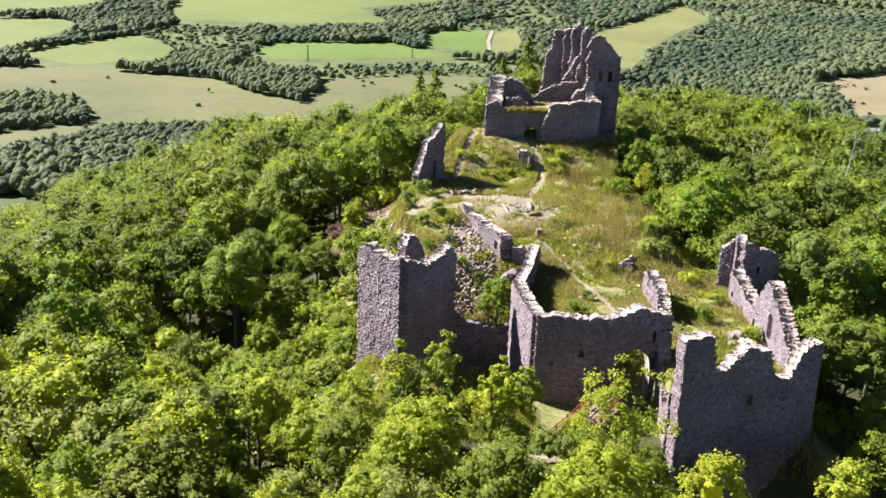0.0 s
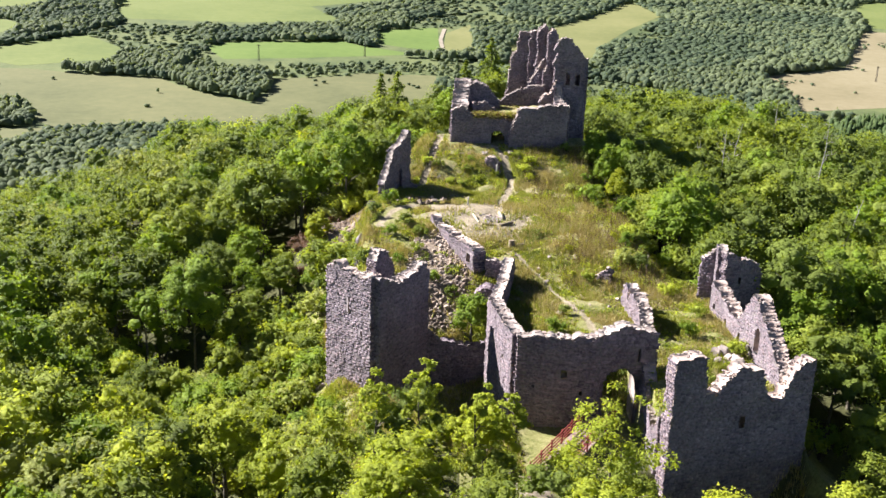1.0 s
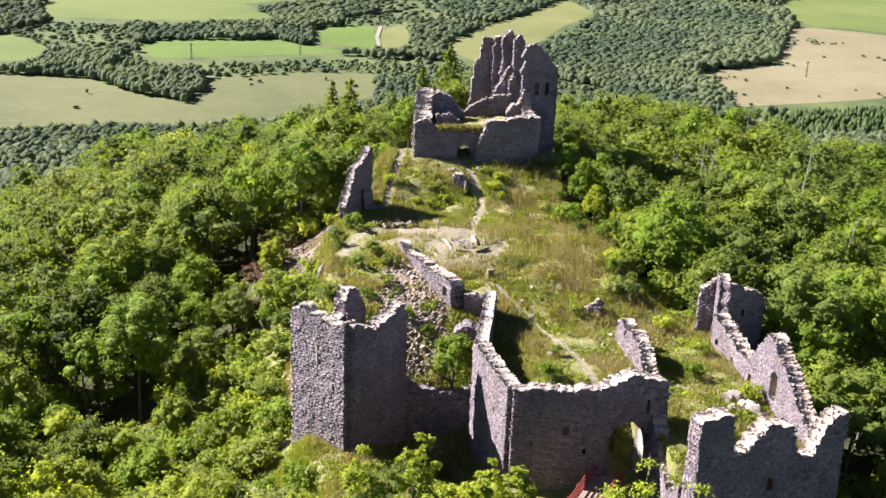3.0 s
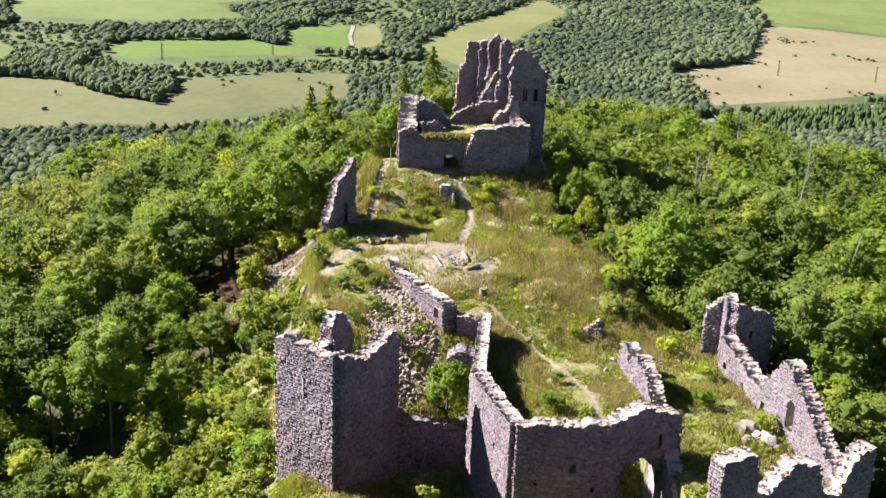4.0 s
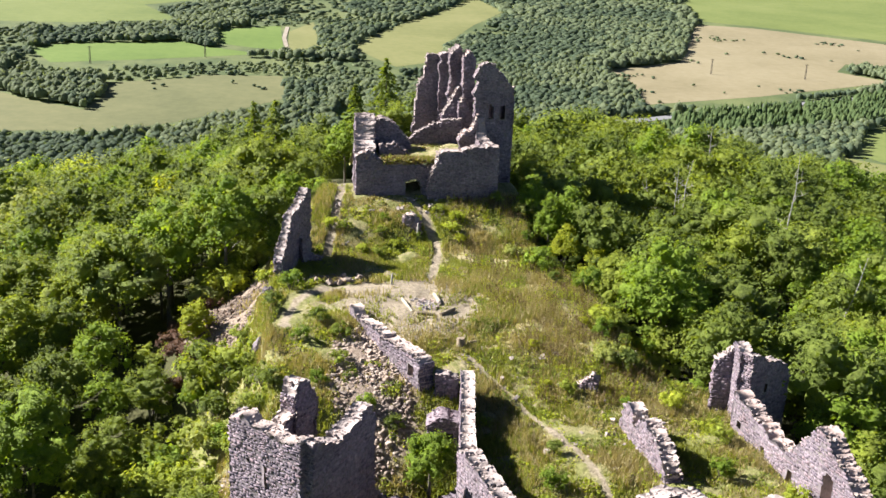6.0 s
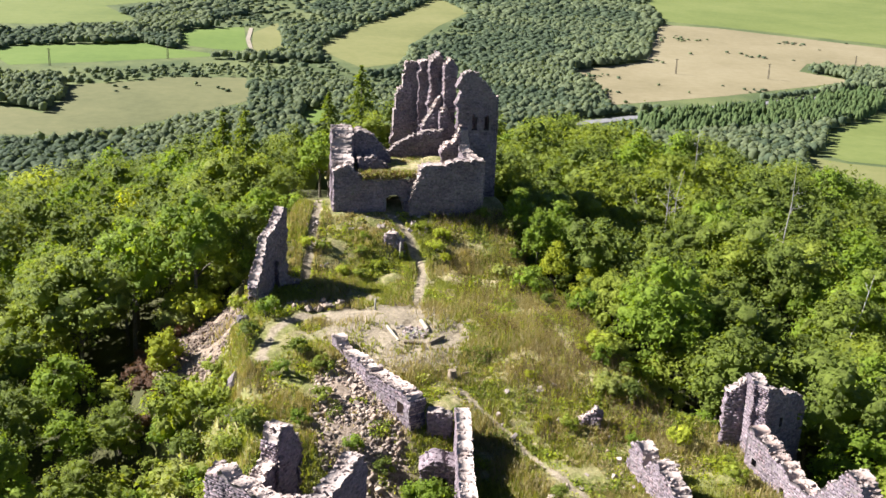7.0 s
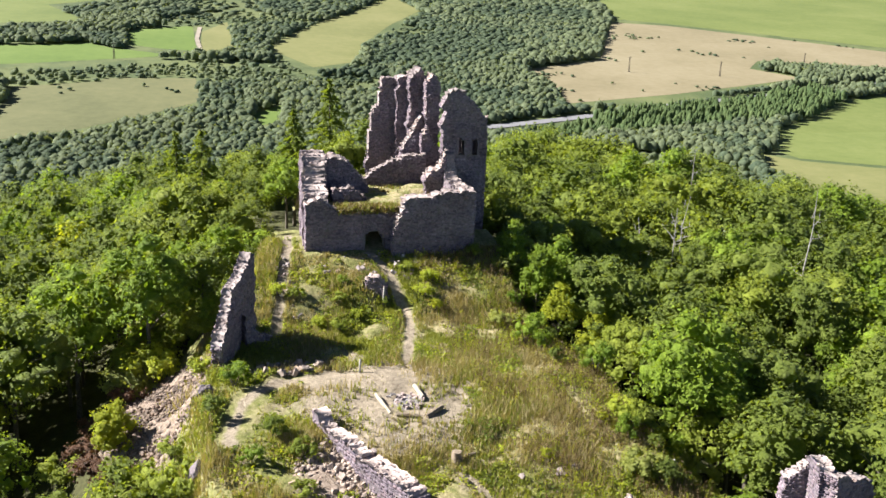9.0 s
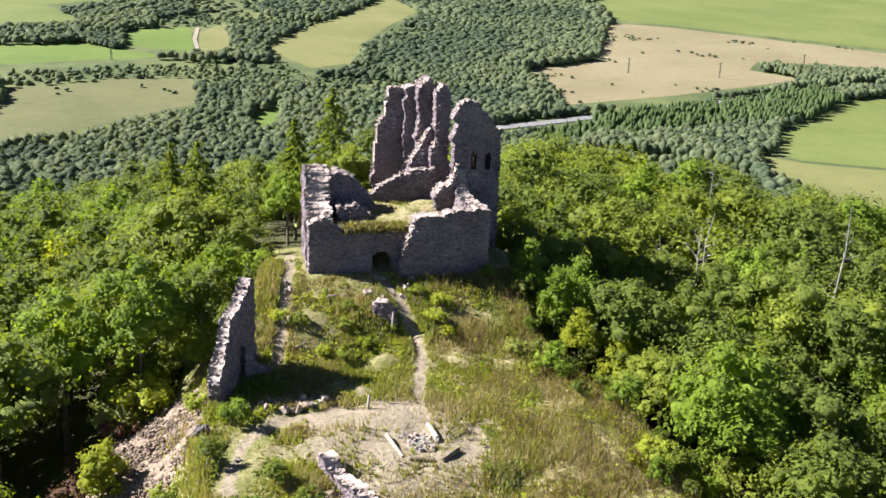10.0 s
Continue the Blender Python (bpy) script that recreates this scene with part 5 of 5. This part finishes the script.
# ---- grass ----
def grass():
    rng = np.random.default_rng(44)
    n = 150000
    x = rng.uniform(-9, 27, n)
    y = rng.uniform(61, 121, n)
    keep_path = [(9.4, 104), (10.9, 109), (11.2, 111.3), (10.6, 114.5), (9.6, 117.3)]
    left_path = [(1.1, 109.5), (2.4, 115.3), (3.2, 119), (4.0, 124)]
    ward_path = [(9.6, 90.5), (11.7, 85.4), (14.1, 78.5), (14.4, 73.9), (14.5, 69)]
    ok = (x > left_edge(y) - 4) & (x < right_edge(y) + 3)
    for pts, w in ((keep_path, 0.5), (left_path, 0.5), (ward_path, 0.3)):
        ok &= seg_dist(x, y, pts) > w
    ok &= np.hypot((x - 6.6) / 5.2, (y - 98.8) / 6.0) > 1 - rng.random(n) ** 4
    ok &= seg_dist(x, y, [(4.5, 102), (0.5, 102.6), (-2.2, 99.5), (-3.2, 96)]) > 1.1
    ok &= ~((y > 117.3) & (x > 4.2) & (x < 21))
    ok &= ~((x > inner_wall_x(y)) & (x < 16.6) & (y < 69)) & ~((y < 62) & (x > 15))
    ok &= ~((np.hypot((x + 7.3) / 3.8, (y - 107.0) / 7.2) < 1) & (rng.random(n) < 0.9))
    ok &= ~((np.hypot((x - 2.4) / 2.9, (y - 88.5) / 6.4) < 1) & (rng.random(n) < 0.93))
    x, y = x[ok], y[ok]
    dens = np.array([noise.noise(Vector((a * 0.33, b * 0.33, 7.0))) for a, b in zip(x, y)])
    tone = np.array([noise.noise(Vector((a * 0.22, b * 0.22, 2.0))) for a, b in zip(x, y)])
    ok = dens > rng.uniform(-0.7, 0.25, len(x))
    x, y, dens, tone = x[ok], y[ok], dens[ok], tone[ok]
    dryness = np.maximum.reduce([
        1.0 - np.hypot((x - 19) / 4.5, (y - 98) / 10.0) ** 2 * 0.7,
        1.0 - np.hypot((x - 15) / 3.5, (y - 110) / 5.0) ** 2 * 0.7,
        np.full(len(x), 0.42)])
    dry = (dryness * 0.75 + tone * 0.8 + rng.uniform(-0.25, 0.25, len(x))) > 0.33
    z = ground_z(x, y)
    hgt = (0.16 + 0.3 * np.clip(dens + 0.3, 0, 1)) * rng.uniform(0.6, 1.5, len(x)) * np.where(dry, 1.35, 1.0)
    vs, m = [], len(x)
    for b in range(3):
        a = rng.uniform(0, 6.28, m)
        lean = rng.uniform(0.1, 0.55, m) * hgt
        wd = rng.uniform(0.03, 0.06, m) * np.where(dry, 0.8, 1.2)
        ox, oy = rng.normal(0, 0.09, m), rng.normal(0, 0.09, m)
        ca, sa = np.cos(a), np.sin(a)
        p0 = np.stack([x + ox - sa * wd, y + oy + ca * wd, z - 0.04], 1)
        p1 = np.stack([x + ox + sa * wd, y + oy - ca * wd, z - 0.04], 1)
        p2 = np.stack([x + ox + ca * lean, y + oy + sa * lean, z + hgt * rng.uniform(0.7, 1.2, m)], 1)
        vs.append(np.stack([p0, p1, p2], 1))
    v = np.concatenate(vs).reshape(-1, 3)
    f = np.arange(len(v)).reshape(-1, 3)
    me = mesh_of("grass", v, f, [M_GRASS, M_HAY], np.tile(dry.astype(np.int32), 3))
    tagged(new("grass", me), "patchy green and straw-coloured grass on the ridge", "grass", kind="stuff")


grass()


def low_weeds():
    rng = np.random.default_rng(47)
    n = 400000
    x, y = rng.uniform(-9, 27, n), rng.uniform(61, 121, n)
    d = np.array([noise.noise(Vector((a * 0.45, b * 0.45, 21.0))) + 0.5 * noise.noise(Vector((a * 1.4, b * 1.4, 5.0))) for a, b in zip(x, y)])
    ok = (d > rng.uniform(-0.25, 0.5, n)) & (x > left_edge(y) - 3) & (x < right_edge(y) + 2)
    ok &= np.hypot((x - 6.6) / 5.4, (y - 98.8) / 6.2) > 1
    for pts, w in (([(9.4, 104), (10.9, 109), (11.2, 111.3), (10.6, 114.5), (9.6, 117.3)], 0.45), ([(1.1, 109.5), (2.4, 115.3), (3.2, 119)], 0.45), ([(9.6, 90.5), (11.7, 85.4), (14.1, 78.5), (14.4, 73.9)], 0.25), ([(0.5, 102.6), (-2.2, 99.5), (-3.2, 96)], 0.8)):
        ok &= seg_dist(x, y, pts) > w
    ok &= ~((y > 117.3) & (x > 4.2) & (x < 21)) & ~((x > inner_wall_x(y)) & (x < 16.6) & (y < 69)) & ~((y < 62) & (x > 15))
    ok &= np.hypot((x + 7.3) / 3.8, (y - 107.0) / 7.2) > 1
    ok &= (np.hypot((x - 2.6) / 2.7, (y - 88.5) / 6.0) > 1) | (d > 0.42)
    x, y, d = x[ok], y[ok], d[ok]
    m = len(x)
    p = np.stack([x, y, ground_z(x, y) + rng.random(m) ** 1.5 * (0.12 + 0.5 * np.clip(d, 0, 0.8))], 1)
    nor = rng.normal(size=(m, 3)) * 0.5 + np.array((-0.1, 0, 0.9))
    a = np.cross(nor, rng.normal(size=(m, 3)))
    a /= np.linalg.norm(a, axis=1, keepdims=True)
    b = np.cross(nor / np.linalg.norm(nor, axis=1, keepdims=True), a)
    s = rng.uniform(0.06, 0.15, (m, 1))
    v = np.stack([p - a * s * 0.7 - b * s * 0.5, p + a * s * 0.7 - b * s * 0.5, p + b * s], 1).reshape(-1, 3)
    tone = np.array([noise.noise(Vector((q * 0.3, r * 0.3, 31.0))) for q, r in zip(x, y)]) + rng.uniform(-0.25, 0.25, m)
    kind = np.digitize(tone, (-0.22, 0.0, 0.2, 0.38))
    me = mesh_of("low_weeds", v, np.arange(len(v)).reshape(-1, 3), [LEAF[2], LEAF[1], LEAF[0], LEAF[4], M_HAY], kind)
    tagged(new("low_weeds", me), "leafy low weeds covering the ruined ground", "weeds", kind="stuff")


low_weeds()


def wall_weeds():
    rng = np.random.default_rng(48)
    x = np.concatenate([rng.uniform(7.0, 12.4, 700), rng.uniform(6.8, 16.5, 520)])
    y = np.concatenate([rng.uniform(117.9, 119.4, 700), rng.uniform(119.6, 127.0, 520)])
    z = np.concatenate([rng.uniform(8.7, 9.25, 700), np.full(520, 8.95)])
    m = len(x)
    vs = []
    for _ in range(4):
        a, h = rng.uniform(0, 6.28, m), rng.uniform(0.12, 0.4, m)
        ca, sa = np.cos(a), np.sin(a)
        ox, oy = rng.normal(0, 0.1, m), rng.normal(0, 0.1, m)
        foot = np.stack([x + ox, y + oy, z - 0.1], 1)
        side = np.stack([-sa * 0.05, ca * 0.05, np.zeros(m)], 1)
        vs.append(np.stack([foot - side, foot + side, foot + np.stack([ca * 0.15, sa * 0.15, h], 1)], 1))
    v = np.concatenate(vs).reshape(-1, 3)
    kind = rng.choice(3, m, p=(0.35, 0.35, 0.3)).astype(np.int32)
    me = mesh_of("wall_weeds", v, np.arange(len(v)).reshape(-1, 3), [M_HAY, M_STALK, M_GRASS], np.tile(kind, 4))
    tagged(new("wall_weeds", me), "dry grass and weeds growing on the keep", "weeds", kind="stuff")


wall_weeds()


def tall_weeds():
    rng = np.random.default_rng(46)
    n = 9500
    x, y = rng.uniform(13, 23.5, n), rng.uniform(84, 117, n)
    d = np.array([noise.noise(Vector((a * 0.28, b * 0.28, 12.0))) for a, b in zip(x, y)])
    ok = (d > rng.uniform(-0.35, 0.3, n)) & (seg_dist(x, y, [(9.4, 104), (10.9, 109), (11.2, 111.3)]) > 2.2) & (x < right_edge(y) + 1.5) & (y < 116.6)
    x, y = x[ok], y[ok]
    m = len(x)
    z = ground_z(x, y)
    h = rng.uniform(0.45, 1.05, m)
    a, l = rng.uniform(0, 6.28, m), rng.uniform(0, 0.25, m) * h
    w = 0.018
    ca, sa = np.cos(a), np.sin(a)
    foot = np.stack([x, y, z - 0.05], 1)
    side = np.stack([-sa * w, ca * w, np.zeros(m)], 1)
    tip = np.stack([x + ca * l, y + sa * l, z + h], 1)
    vs = [np.stack([foot - side, foot + side, tip], 1)]
    for _ in range(4):
        p = foot + (tip - foot) * rng.uniform(0.45, 1.0, (m, 1)) + rng.normal(0, 0.05, (m, 3))
        q = rng.normal(0, 0.06, (m, 3))
        r = rng.normal(0, 0.06, (m, 3))
        vs.append(np.stack([p, p + q, p + r], 1))
    v = np.concatenate(vs).reshape(-1, 3)
    kind = (rng.random(m) < 0.3).astype(np.int32)
    me = mesh_of("tall_weeds", v, np.arange(len(v)).reshape(-1, 3), [M_STALK, LEAF[4]], np.tile(kind, 5))
    tagged(new("tall_weeds", me), "tall dry brown stalks and yellow-flowering weeds", "weeds", kind="stuff")


tall_weeds()


# ---- rubble ----
def heap(label, spots, size, seed, mat, n_parts):
    """Fallen stones: the larger ones as parts, the rest joined."""
    rng = np.random.default_rng(seed)
    h = tagged(new("rubble_heap"), label, "rubble", "rubble heaps")
    cx, cy = np.mean([s[0] for s in spots]), np.mean([s[1] for s in spots])
    base = Vector((cx, cy, gz1(cx, cy)))
    h.location = base
    rest = []
    for i, (x, y) in enumerate(spots):
        z = gz1(x, y)
        s = size * (0.55 + 1.3 * rng.random() ** 3)
        if i < n_parts:
            ob = under(new("stone", stone_mesh(int(rng.integers(8)), mat)), h)
            ob.matrix_basis = Matrix.LocRotScale(Vector((x, y, z + s * 0.15)) - base, Euler(rng.uniform(0, 6.28, 3)), Vector((s * 1.3, s, s * 0.75)))
        else:
            v, f = ICO1
            v = v * rng.uniform(0.7, 1.25, (len(v), 1)) * np.array((0.6, 0.45, 0.35)) * s
            a = rng.uniform(0, 6.28)
            rot = np.array(((math.cos(a), -math.sin(a), 0), (math.sin(a), math.cos(a), 0), (0, 0, 1)))
            rest.append((v @ rot.T + np.array((x, y, z + s * 0.1)) - np.array(base), f))
    if rest:
        v, f = join(rest)
        tagged(under(new("gravel", mesh_of("gravel", v, f, [mat])), h), kind="stuff")
    return h


def spots_in(n, cx, cy, rx, ry, seed):
    rng = np.random.default_rng(seed)
    r, a = np.sqrt(rng.random(n)), rng.uniform(0, 6.28, n)
    return [(cx + rx * p * math.cos(q), cy + ry * p * math.sin(q)) for p, q in zip(r, a)]


heap("steep slope of brown fallen building stones", spots_in(2600, -7.4, 107.0, 3.9, 7.6, 51), 0.23, 52, M_BROWN, 220)
heap("pale rubble spilled below the broken wall", spots_in(2000, 2.2, 88.6, 2.8, 6.4, 53), 0.23, 54, M_RUBBLE, 260)
heap("bare stones along the edge of the clearing", spots_in(160, 0.8, 104.2, 2.8, 0.9, 55), 0.3, 56, M_RUBBLE, 60)
heap("scattered stones in the trodden grass", spots_in(120, 14.0, 84.0, 4.5, 8.0, 57), 0.22, 58, M_CAP, 60)
heap("loose stones at the foot of the keep", spots_in(120, 11.0, 115.6, 6.0, 1.6, 59), 0.24, 60, M_CAP, 50)
heap("pale stones strewn along a narrow footpath", spots_in(70, 2.4, 114.5, 0.9, 5.0, 63), 0.22, 64, M_CAP, 40)
heap("stones and turf below the corner tower", spots_in(160, -7.6, 83.0, 1.6, 5.0, 61), 0.32, 62, M_RUBBLE, 60)
heap("fallen blocks inside the outer wall", spots_in(60, 23.8, 70.6, 1.4, 1.6, 65), 0.5, 66, M_CAP, 40)
heap("broken stones at the foot of the outer wall", spots_in(60, 16.0, 59.0, 1.8, 0.9, 67), 0.42, 68, M_CAP, 40)


def outcrop(x, y, s, seed):
    """A craggy rock: a blocky mass cut by random planes."""
    rng = np.random.default_rng(seed)
    bm = bmesh.new()
    bmesh.ops.create_icosphere(bm, subdivisions=4, radius=1.0)
    for v in bm.verts:
        d = v.co.normalized()
        r = 1.0 + 0.3 * noise.noise(d * 1.6 + Vector((seed, 0, 0)))
        r += 0.16 * abs(noise.noise(d * 4.0 + Vector((0, seed, 0)))) + 0.08 * noise.noise(d * 9.0)
        v.co = d * r
    for _ in range(9):
        q = Vector(rng.normal(size=3)).normalized()
        lim = rng.uniform(0.55, 0.8)
        for v in bm.verts:
            over = v.co.dot(q) - lim
            if over > 0:
                v.co -= q * over * 0.9
    for v in bm.verts:
        v.co = Vector((v.co.x * s, v.co.y * s * 0.8, v.co.z * s * 1.25))
    me = bpy.data.meshes.new("rock_outcrop")
    bm.to_mesh(me)
    bm.free()
    me.materials.append(M_MORTAR)
    ob = new("rock_outcrop", me)
    ob.location = (x, y, gz1(x, y) - s * 0.5)
    return tagged(ob, "grey rock outcrop at the crumbling edge", "rock", "rock outcrops")


for i, (x, y, s) in enumerate(((-4.2, 101.6, 0.6), (-4.9, 95.2, 0.7), (-5.2, 92.6, 0.6))):
    outcrop(x, y, s, 5 + i)


# ---- the clearing ----
def log(name, a, b, r, mat, label, sides=9):
    a, b = Vector(a), Vector(b)
    t = new(name)
    pts = [a + (b - a) * s for s in (0, 0.33, 0.66, 1)]
    c = (a + b) / 2
    v, f = tube([p - c for p in pts], [r * 1.05, r, r * 0.95, r * 0.9], sides)
    k = len(v)
    caps = [list(range(sides))[::-1], list(range(k - sides, k))]
    bm = bmesh.new()
    bv = [bm.verts.new(p) for p in v]
    for q in list(f) + caps:
        bm.faces.new([bv[i] for i in q])
    me = bpy.data.meshes.new(name)
    bm.to_mesh(me)
    bm.free()
    me.materials.append(mat)
    bpy.data.objects.remove(t)
    ob = new(name, me)
    ob.location = c
    return tagged(ob, label, "log", "logs round the fire pit")


def lz(x, y, r):
    return (x, y, gz1(x, y) + 0.04 + r)


log("log", lz(6.15, 99.2, 0.12), lz(6.55, 96.8, 0.12), 0.12, M_PALE_LOG, "pale peeled log lying beside the fire pit")
log("log", lz(8.85, 99.8, 0.15), lz(9.0, 98.3, 0.15), 0.15, M_PALE_LOG, "short pale log lying beside the fire pit")
log("log", lz(6.9, 96.6, 0.14), lz(8.2, 96.2, 0.14), 0.14, M_DARK_LOG, "grey-brown log before the fire pit")
log("log", lz(8.6, 96.0, 0.16), lz(9.9, 97.0, 0.16), 0.16, M_DARK_LOG, "dark crooked log beside the fire pit")


def fire_pit():
    rng = np.random.default_rng(8)
    x0, y0 = 8.0, 98.1
    t = tagged(new("fire_pit"), "stone-ringed fire pit filled with pale ash", "fire pit")
    z0 = gz1(x0, y0)
    t.location = (x0, y0, z0)
    n = 28
    vs = [(0, 0, 0.1)]
    for ring in (0.5, 1.0):
        for k in range(n):
            a = 6.283 * k / n
            r = ring * 0.85 * (1 + 0.12 * rng.random())
            px, py = r * math.cos(a), r * 1.15 * math.sin(a)
            vs.append((px, py, gz1(x0 + px, y0 + py) - z0 + (0.12 if ring < 1 else 0.03)))
    fs3 = [(0, 1 + k, 1 + (k + 1) % n) for k in range(n)]
    fs4 = [(1 + k, 1 + n + k, 1 + n + (k + 1) % n, 1 + (k + 1) % n) for k in range(n)]
    part("ash_bed", mesh_of("ash_bed", vs, [np.array(fs3), np.array(fs4)], [M_ASH], smooth=True), t, "grey ash and charcoal")
    for k in range(46):
        a = rng.uniform(0, 6.28)
        r = rng.uniform(0.6, 0.95) if k < 34 else rng.uniform(0, 0.6)
        px, py = 0.1 + r * math.cos(a), r * math.sin(a)
        s = rng.uniform(0.12, 0.25)
        ob = under(new("stone", stone_mesh(int(rng.integers(8)), M_CAP)), t)
        ob.matrix_basis = Matrix.LocRotScale((px, py, gz1(x0 + px, y0 + py) - z0 + 0.1), Euler(rng.uniform(0, 6.28, 3)), Vector((s * 1.2, s, s * 0.8)))
    for k in range(5):
        a = rng.uniform(0, 3.1)
        v, f = tube([(-1.0 - 0.3 * math.cos(a), 0.6 - 0.3 * math.sin(a), 0.32), (-1.0 + 0.35 * math.cos(a), 0.6 + 0.35 * math.sin(a), 0.36)], [0.05, 0.04], 6)
        part("charred_stick", mesh_of("charred_stick", v, f, [M_ASH]), t, "charred stick")


fire_pit()


def stump(x, y, r, h):
    rng = np.random.default_rng(3)
    n = 14
    vs = []
    for z, k in ((-0.15, 1.5), (0.12, 1.12), (h * 0.6, 1.0), (h, 0.95)):
        for i in range(n):
            a = 6.283 * i / n
            q = r * k * (1 + 0.12 * math.sin(3 * a + 1) * (1.4 - z / h) + rng.uniform(-0.03, 0.03))
            vs.append((q * math.cos(a), q * math.sin(a), z + (rng.uniform(-0.04, 0.04) if z == h else 0)))
    fs = [(j * n + i, j * n + (i + 1) % n, (j + 1) * n + (i + 1) % n, (j + 1) * n + i) for j in range(3) for i in range(n)]
    t = tagged(new("tree_stump"), "weathered grey tree stump in the clearing", "stump")
    t.location = (x, y, gz1(x, y))
    part("bark", mesh_of("bark", vs, np.array(fs), [M_DARK_LOG], smooth=True), t)
    top = [vs[3 * n + i] for i in range(n)] + [(0, 0, h)]
    part("cut_face", mesh_of("cut_face", top, np.array([(i, (i + 1) % n, n) for i in range(n)]), [M_DARK_LOG]), t, "weathered sawn face")


stump(9.3, 91.9, 0.29, 0.7)
log("log", lz(9.9, 92.2, 0.1), lz(10.6, 92.3, 0.1), 0.1, M_DARK_LOG, "dark branch lying beside the stump")


def post(x, y, h, label):
    z = gz1(x, y)
    v, f = tube([(0, 0, -0.3), (0.02, 0, h * 0.5), (0.05, 0.03, h)], [0.09, 0.08, 0.07], 8)
    k = len(v)
    ob = new("wooden_post", mesh_of("wooden_post", v, [f, np.array([list(range(k - 8, k))])], [M_DEADWOOD]))
    ob.location = (x, y, z)
    tagged(ob, label, "post")


post(5.8, 102.6, 1.0, "short grey wooden post at the clearing's edge")
post(9.6, 112.2, 1.5, "thin leaning wooden post beside the masonry block")
post(21.5, 88.6, 1.2, "thin grey stake among weeds")


# ---- red footbridge to the gate ----
def footbridge():
    a, b = Vector((8.2, 59.3, -5.55)), Vector((13.6, 67.2, -4.9))
    t = tagged(new("footbridge"), "plank footbridge with red railings leading to the gate", "bridge")
    t.location = a
    run = (b - a).length
    yaw = math.atan2(b.y - a.y, b.x - a.x)
    slope = math.atan2(b.z - a.z, math.hypot(b.x - a.x, b.y - a.y))
    t.rotation_euler = (0, -slope, yaw)

    def box(w, d, h, name, mat):
        bm = bmesh.new()
        bmesh.ops.create_cube(bm, size=1.0)
        for v in bm.verts:
            v.co = Vector((v.co.x * w, v.co.y * d, v.co.z * h))
        bmesh.ops.bevel(bm, geom=bm.edges[:], offset=min(w, d, h) * 0.15, segments=1, affect="EDGES")
        me = bpy.data.meshes.new(name)
        bm.to_mesh(me)
        bm.free()
        me.materials.append(mat)
        return me

    plank = box(0.19, 1.9, 0.05, "plank", M_PLANK)
    rng = np.random.default_rng(2)
    s = 0.1
    while s < run:
        o = part("plank", plank, t)
        o.location, o.rotation_euler = (s, rng.uniform(-0.03, 0.03), rng.uniform(-0.008, 0.008)), (0, 0, rng.uniform(-0.02, 0.02))
        s += 0.215
    beam = box(run, 0.16, 0.24, "beam", M_DARK_LOG)
    bar = box(run, 0.06, 0.09, "rail", M_RED)
    upright = box(0.1, 0.1, 1.15, "post", M_RED)
    leg = box(0.18, 0.18, 2.2, "leg", M_DARK_LOG)
    for side in (-0.88, 0.88):
        part("beam", beam, t).location = (run / 2, side * 0.8, -0.16)
        for z in (0.3, 0.55, 0.8, 1.05):
            part("rail", bar, t, "red painted rail").location = (run / 2, side, z)
        n = 7
        for i in range(n):
            part("post", upright, t, "red painted post").location = (0.1 + (run - 0.2) * i / (n - 1), side + 0.07 * (1 if side > 0 else -1), 0.55)
        for s in (0.6, run * 0.5, run - 0.6):
            part("leg", leg, t).location = (s, side * 0.8, -1.3)


footbridge()


# ---- power line poles in the valley ----
def pole(x, y, h):
    z = float(valley_z(y)) + 0.4
    t = tagged(new("utility_pole"), "dark wooden power line pole standing in a field", "pole", "power line poles")
    t.location = (x, y, z)
    for s in (-0.8, 0.8):
        v, f = tube([(s, 0, 0), (s * 0.6, 0, h)], [0.42, 0.3], 8)
        part("leg", mesh_of("leg", v, f, [M_POLE]), t)
    v, f = tube([(-2.6, 0, h - 1.2), (2.6, 0, h - 1.2)], [0.25, 0.25], 6)
    part("crossarm", mesh_of("crossarm", v, f, [M_POLE]), t)


for x, y in [(605, 1235), (725, 1205), (910, 1280), (-180, 1245), (-50, 1300)]:
    pole(x, y, 20)
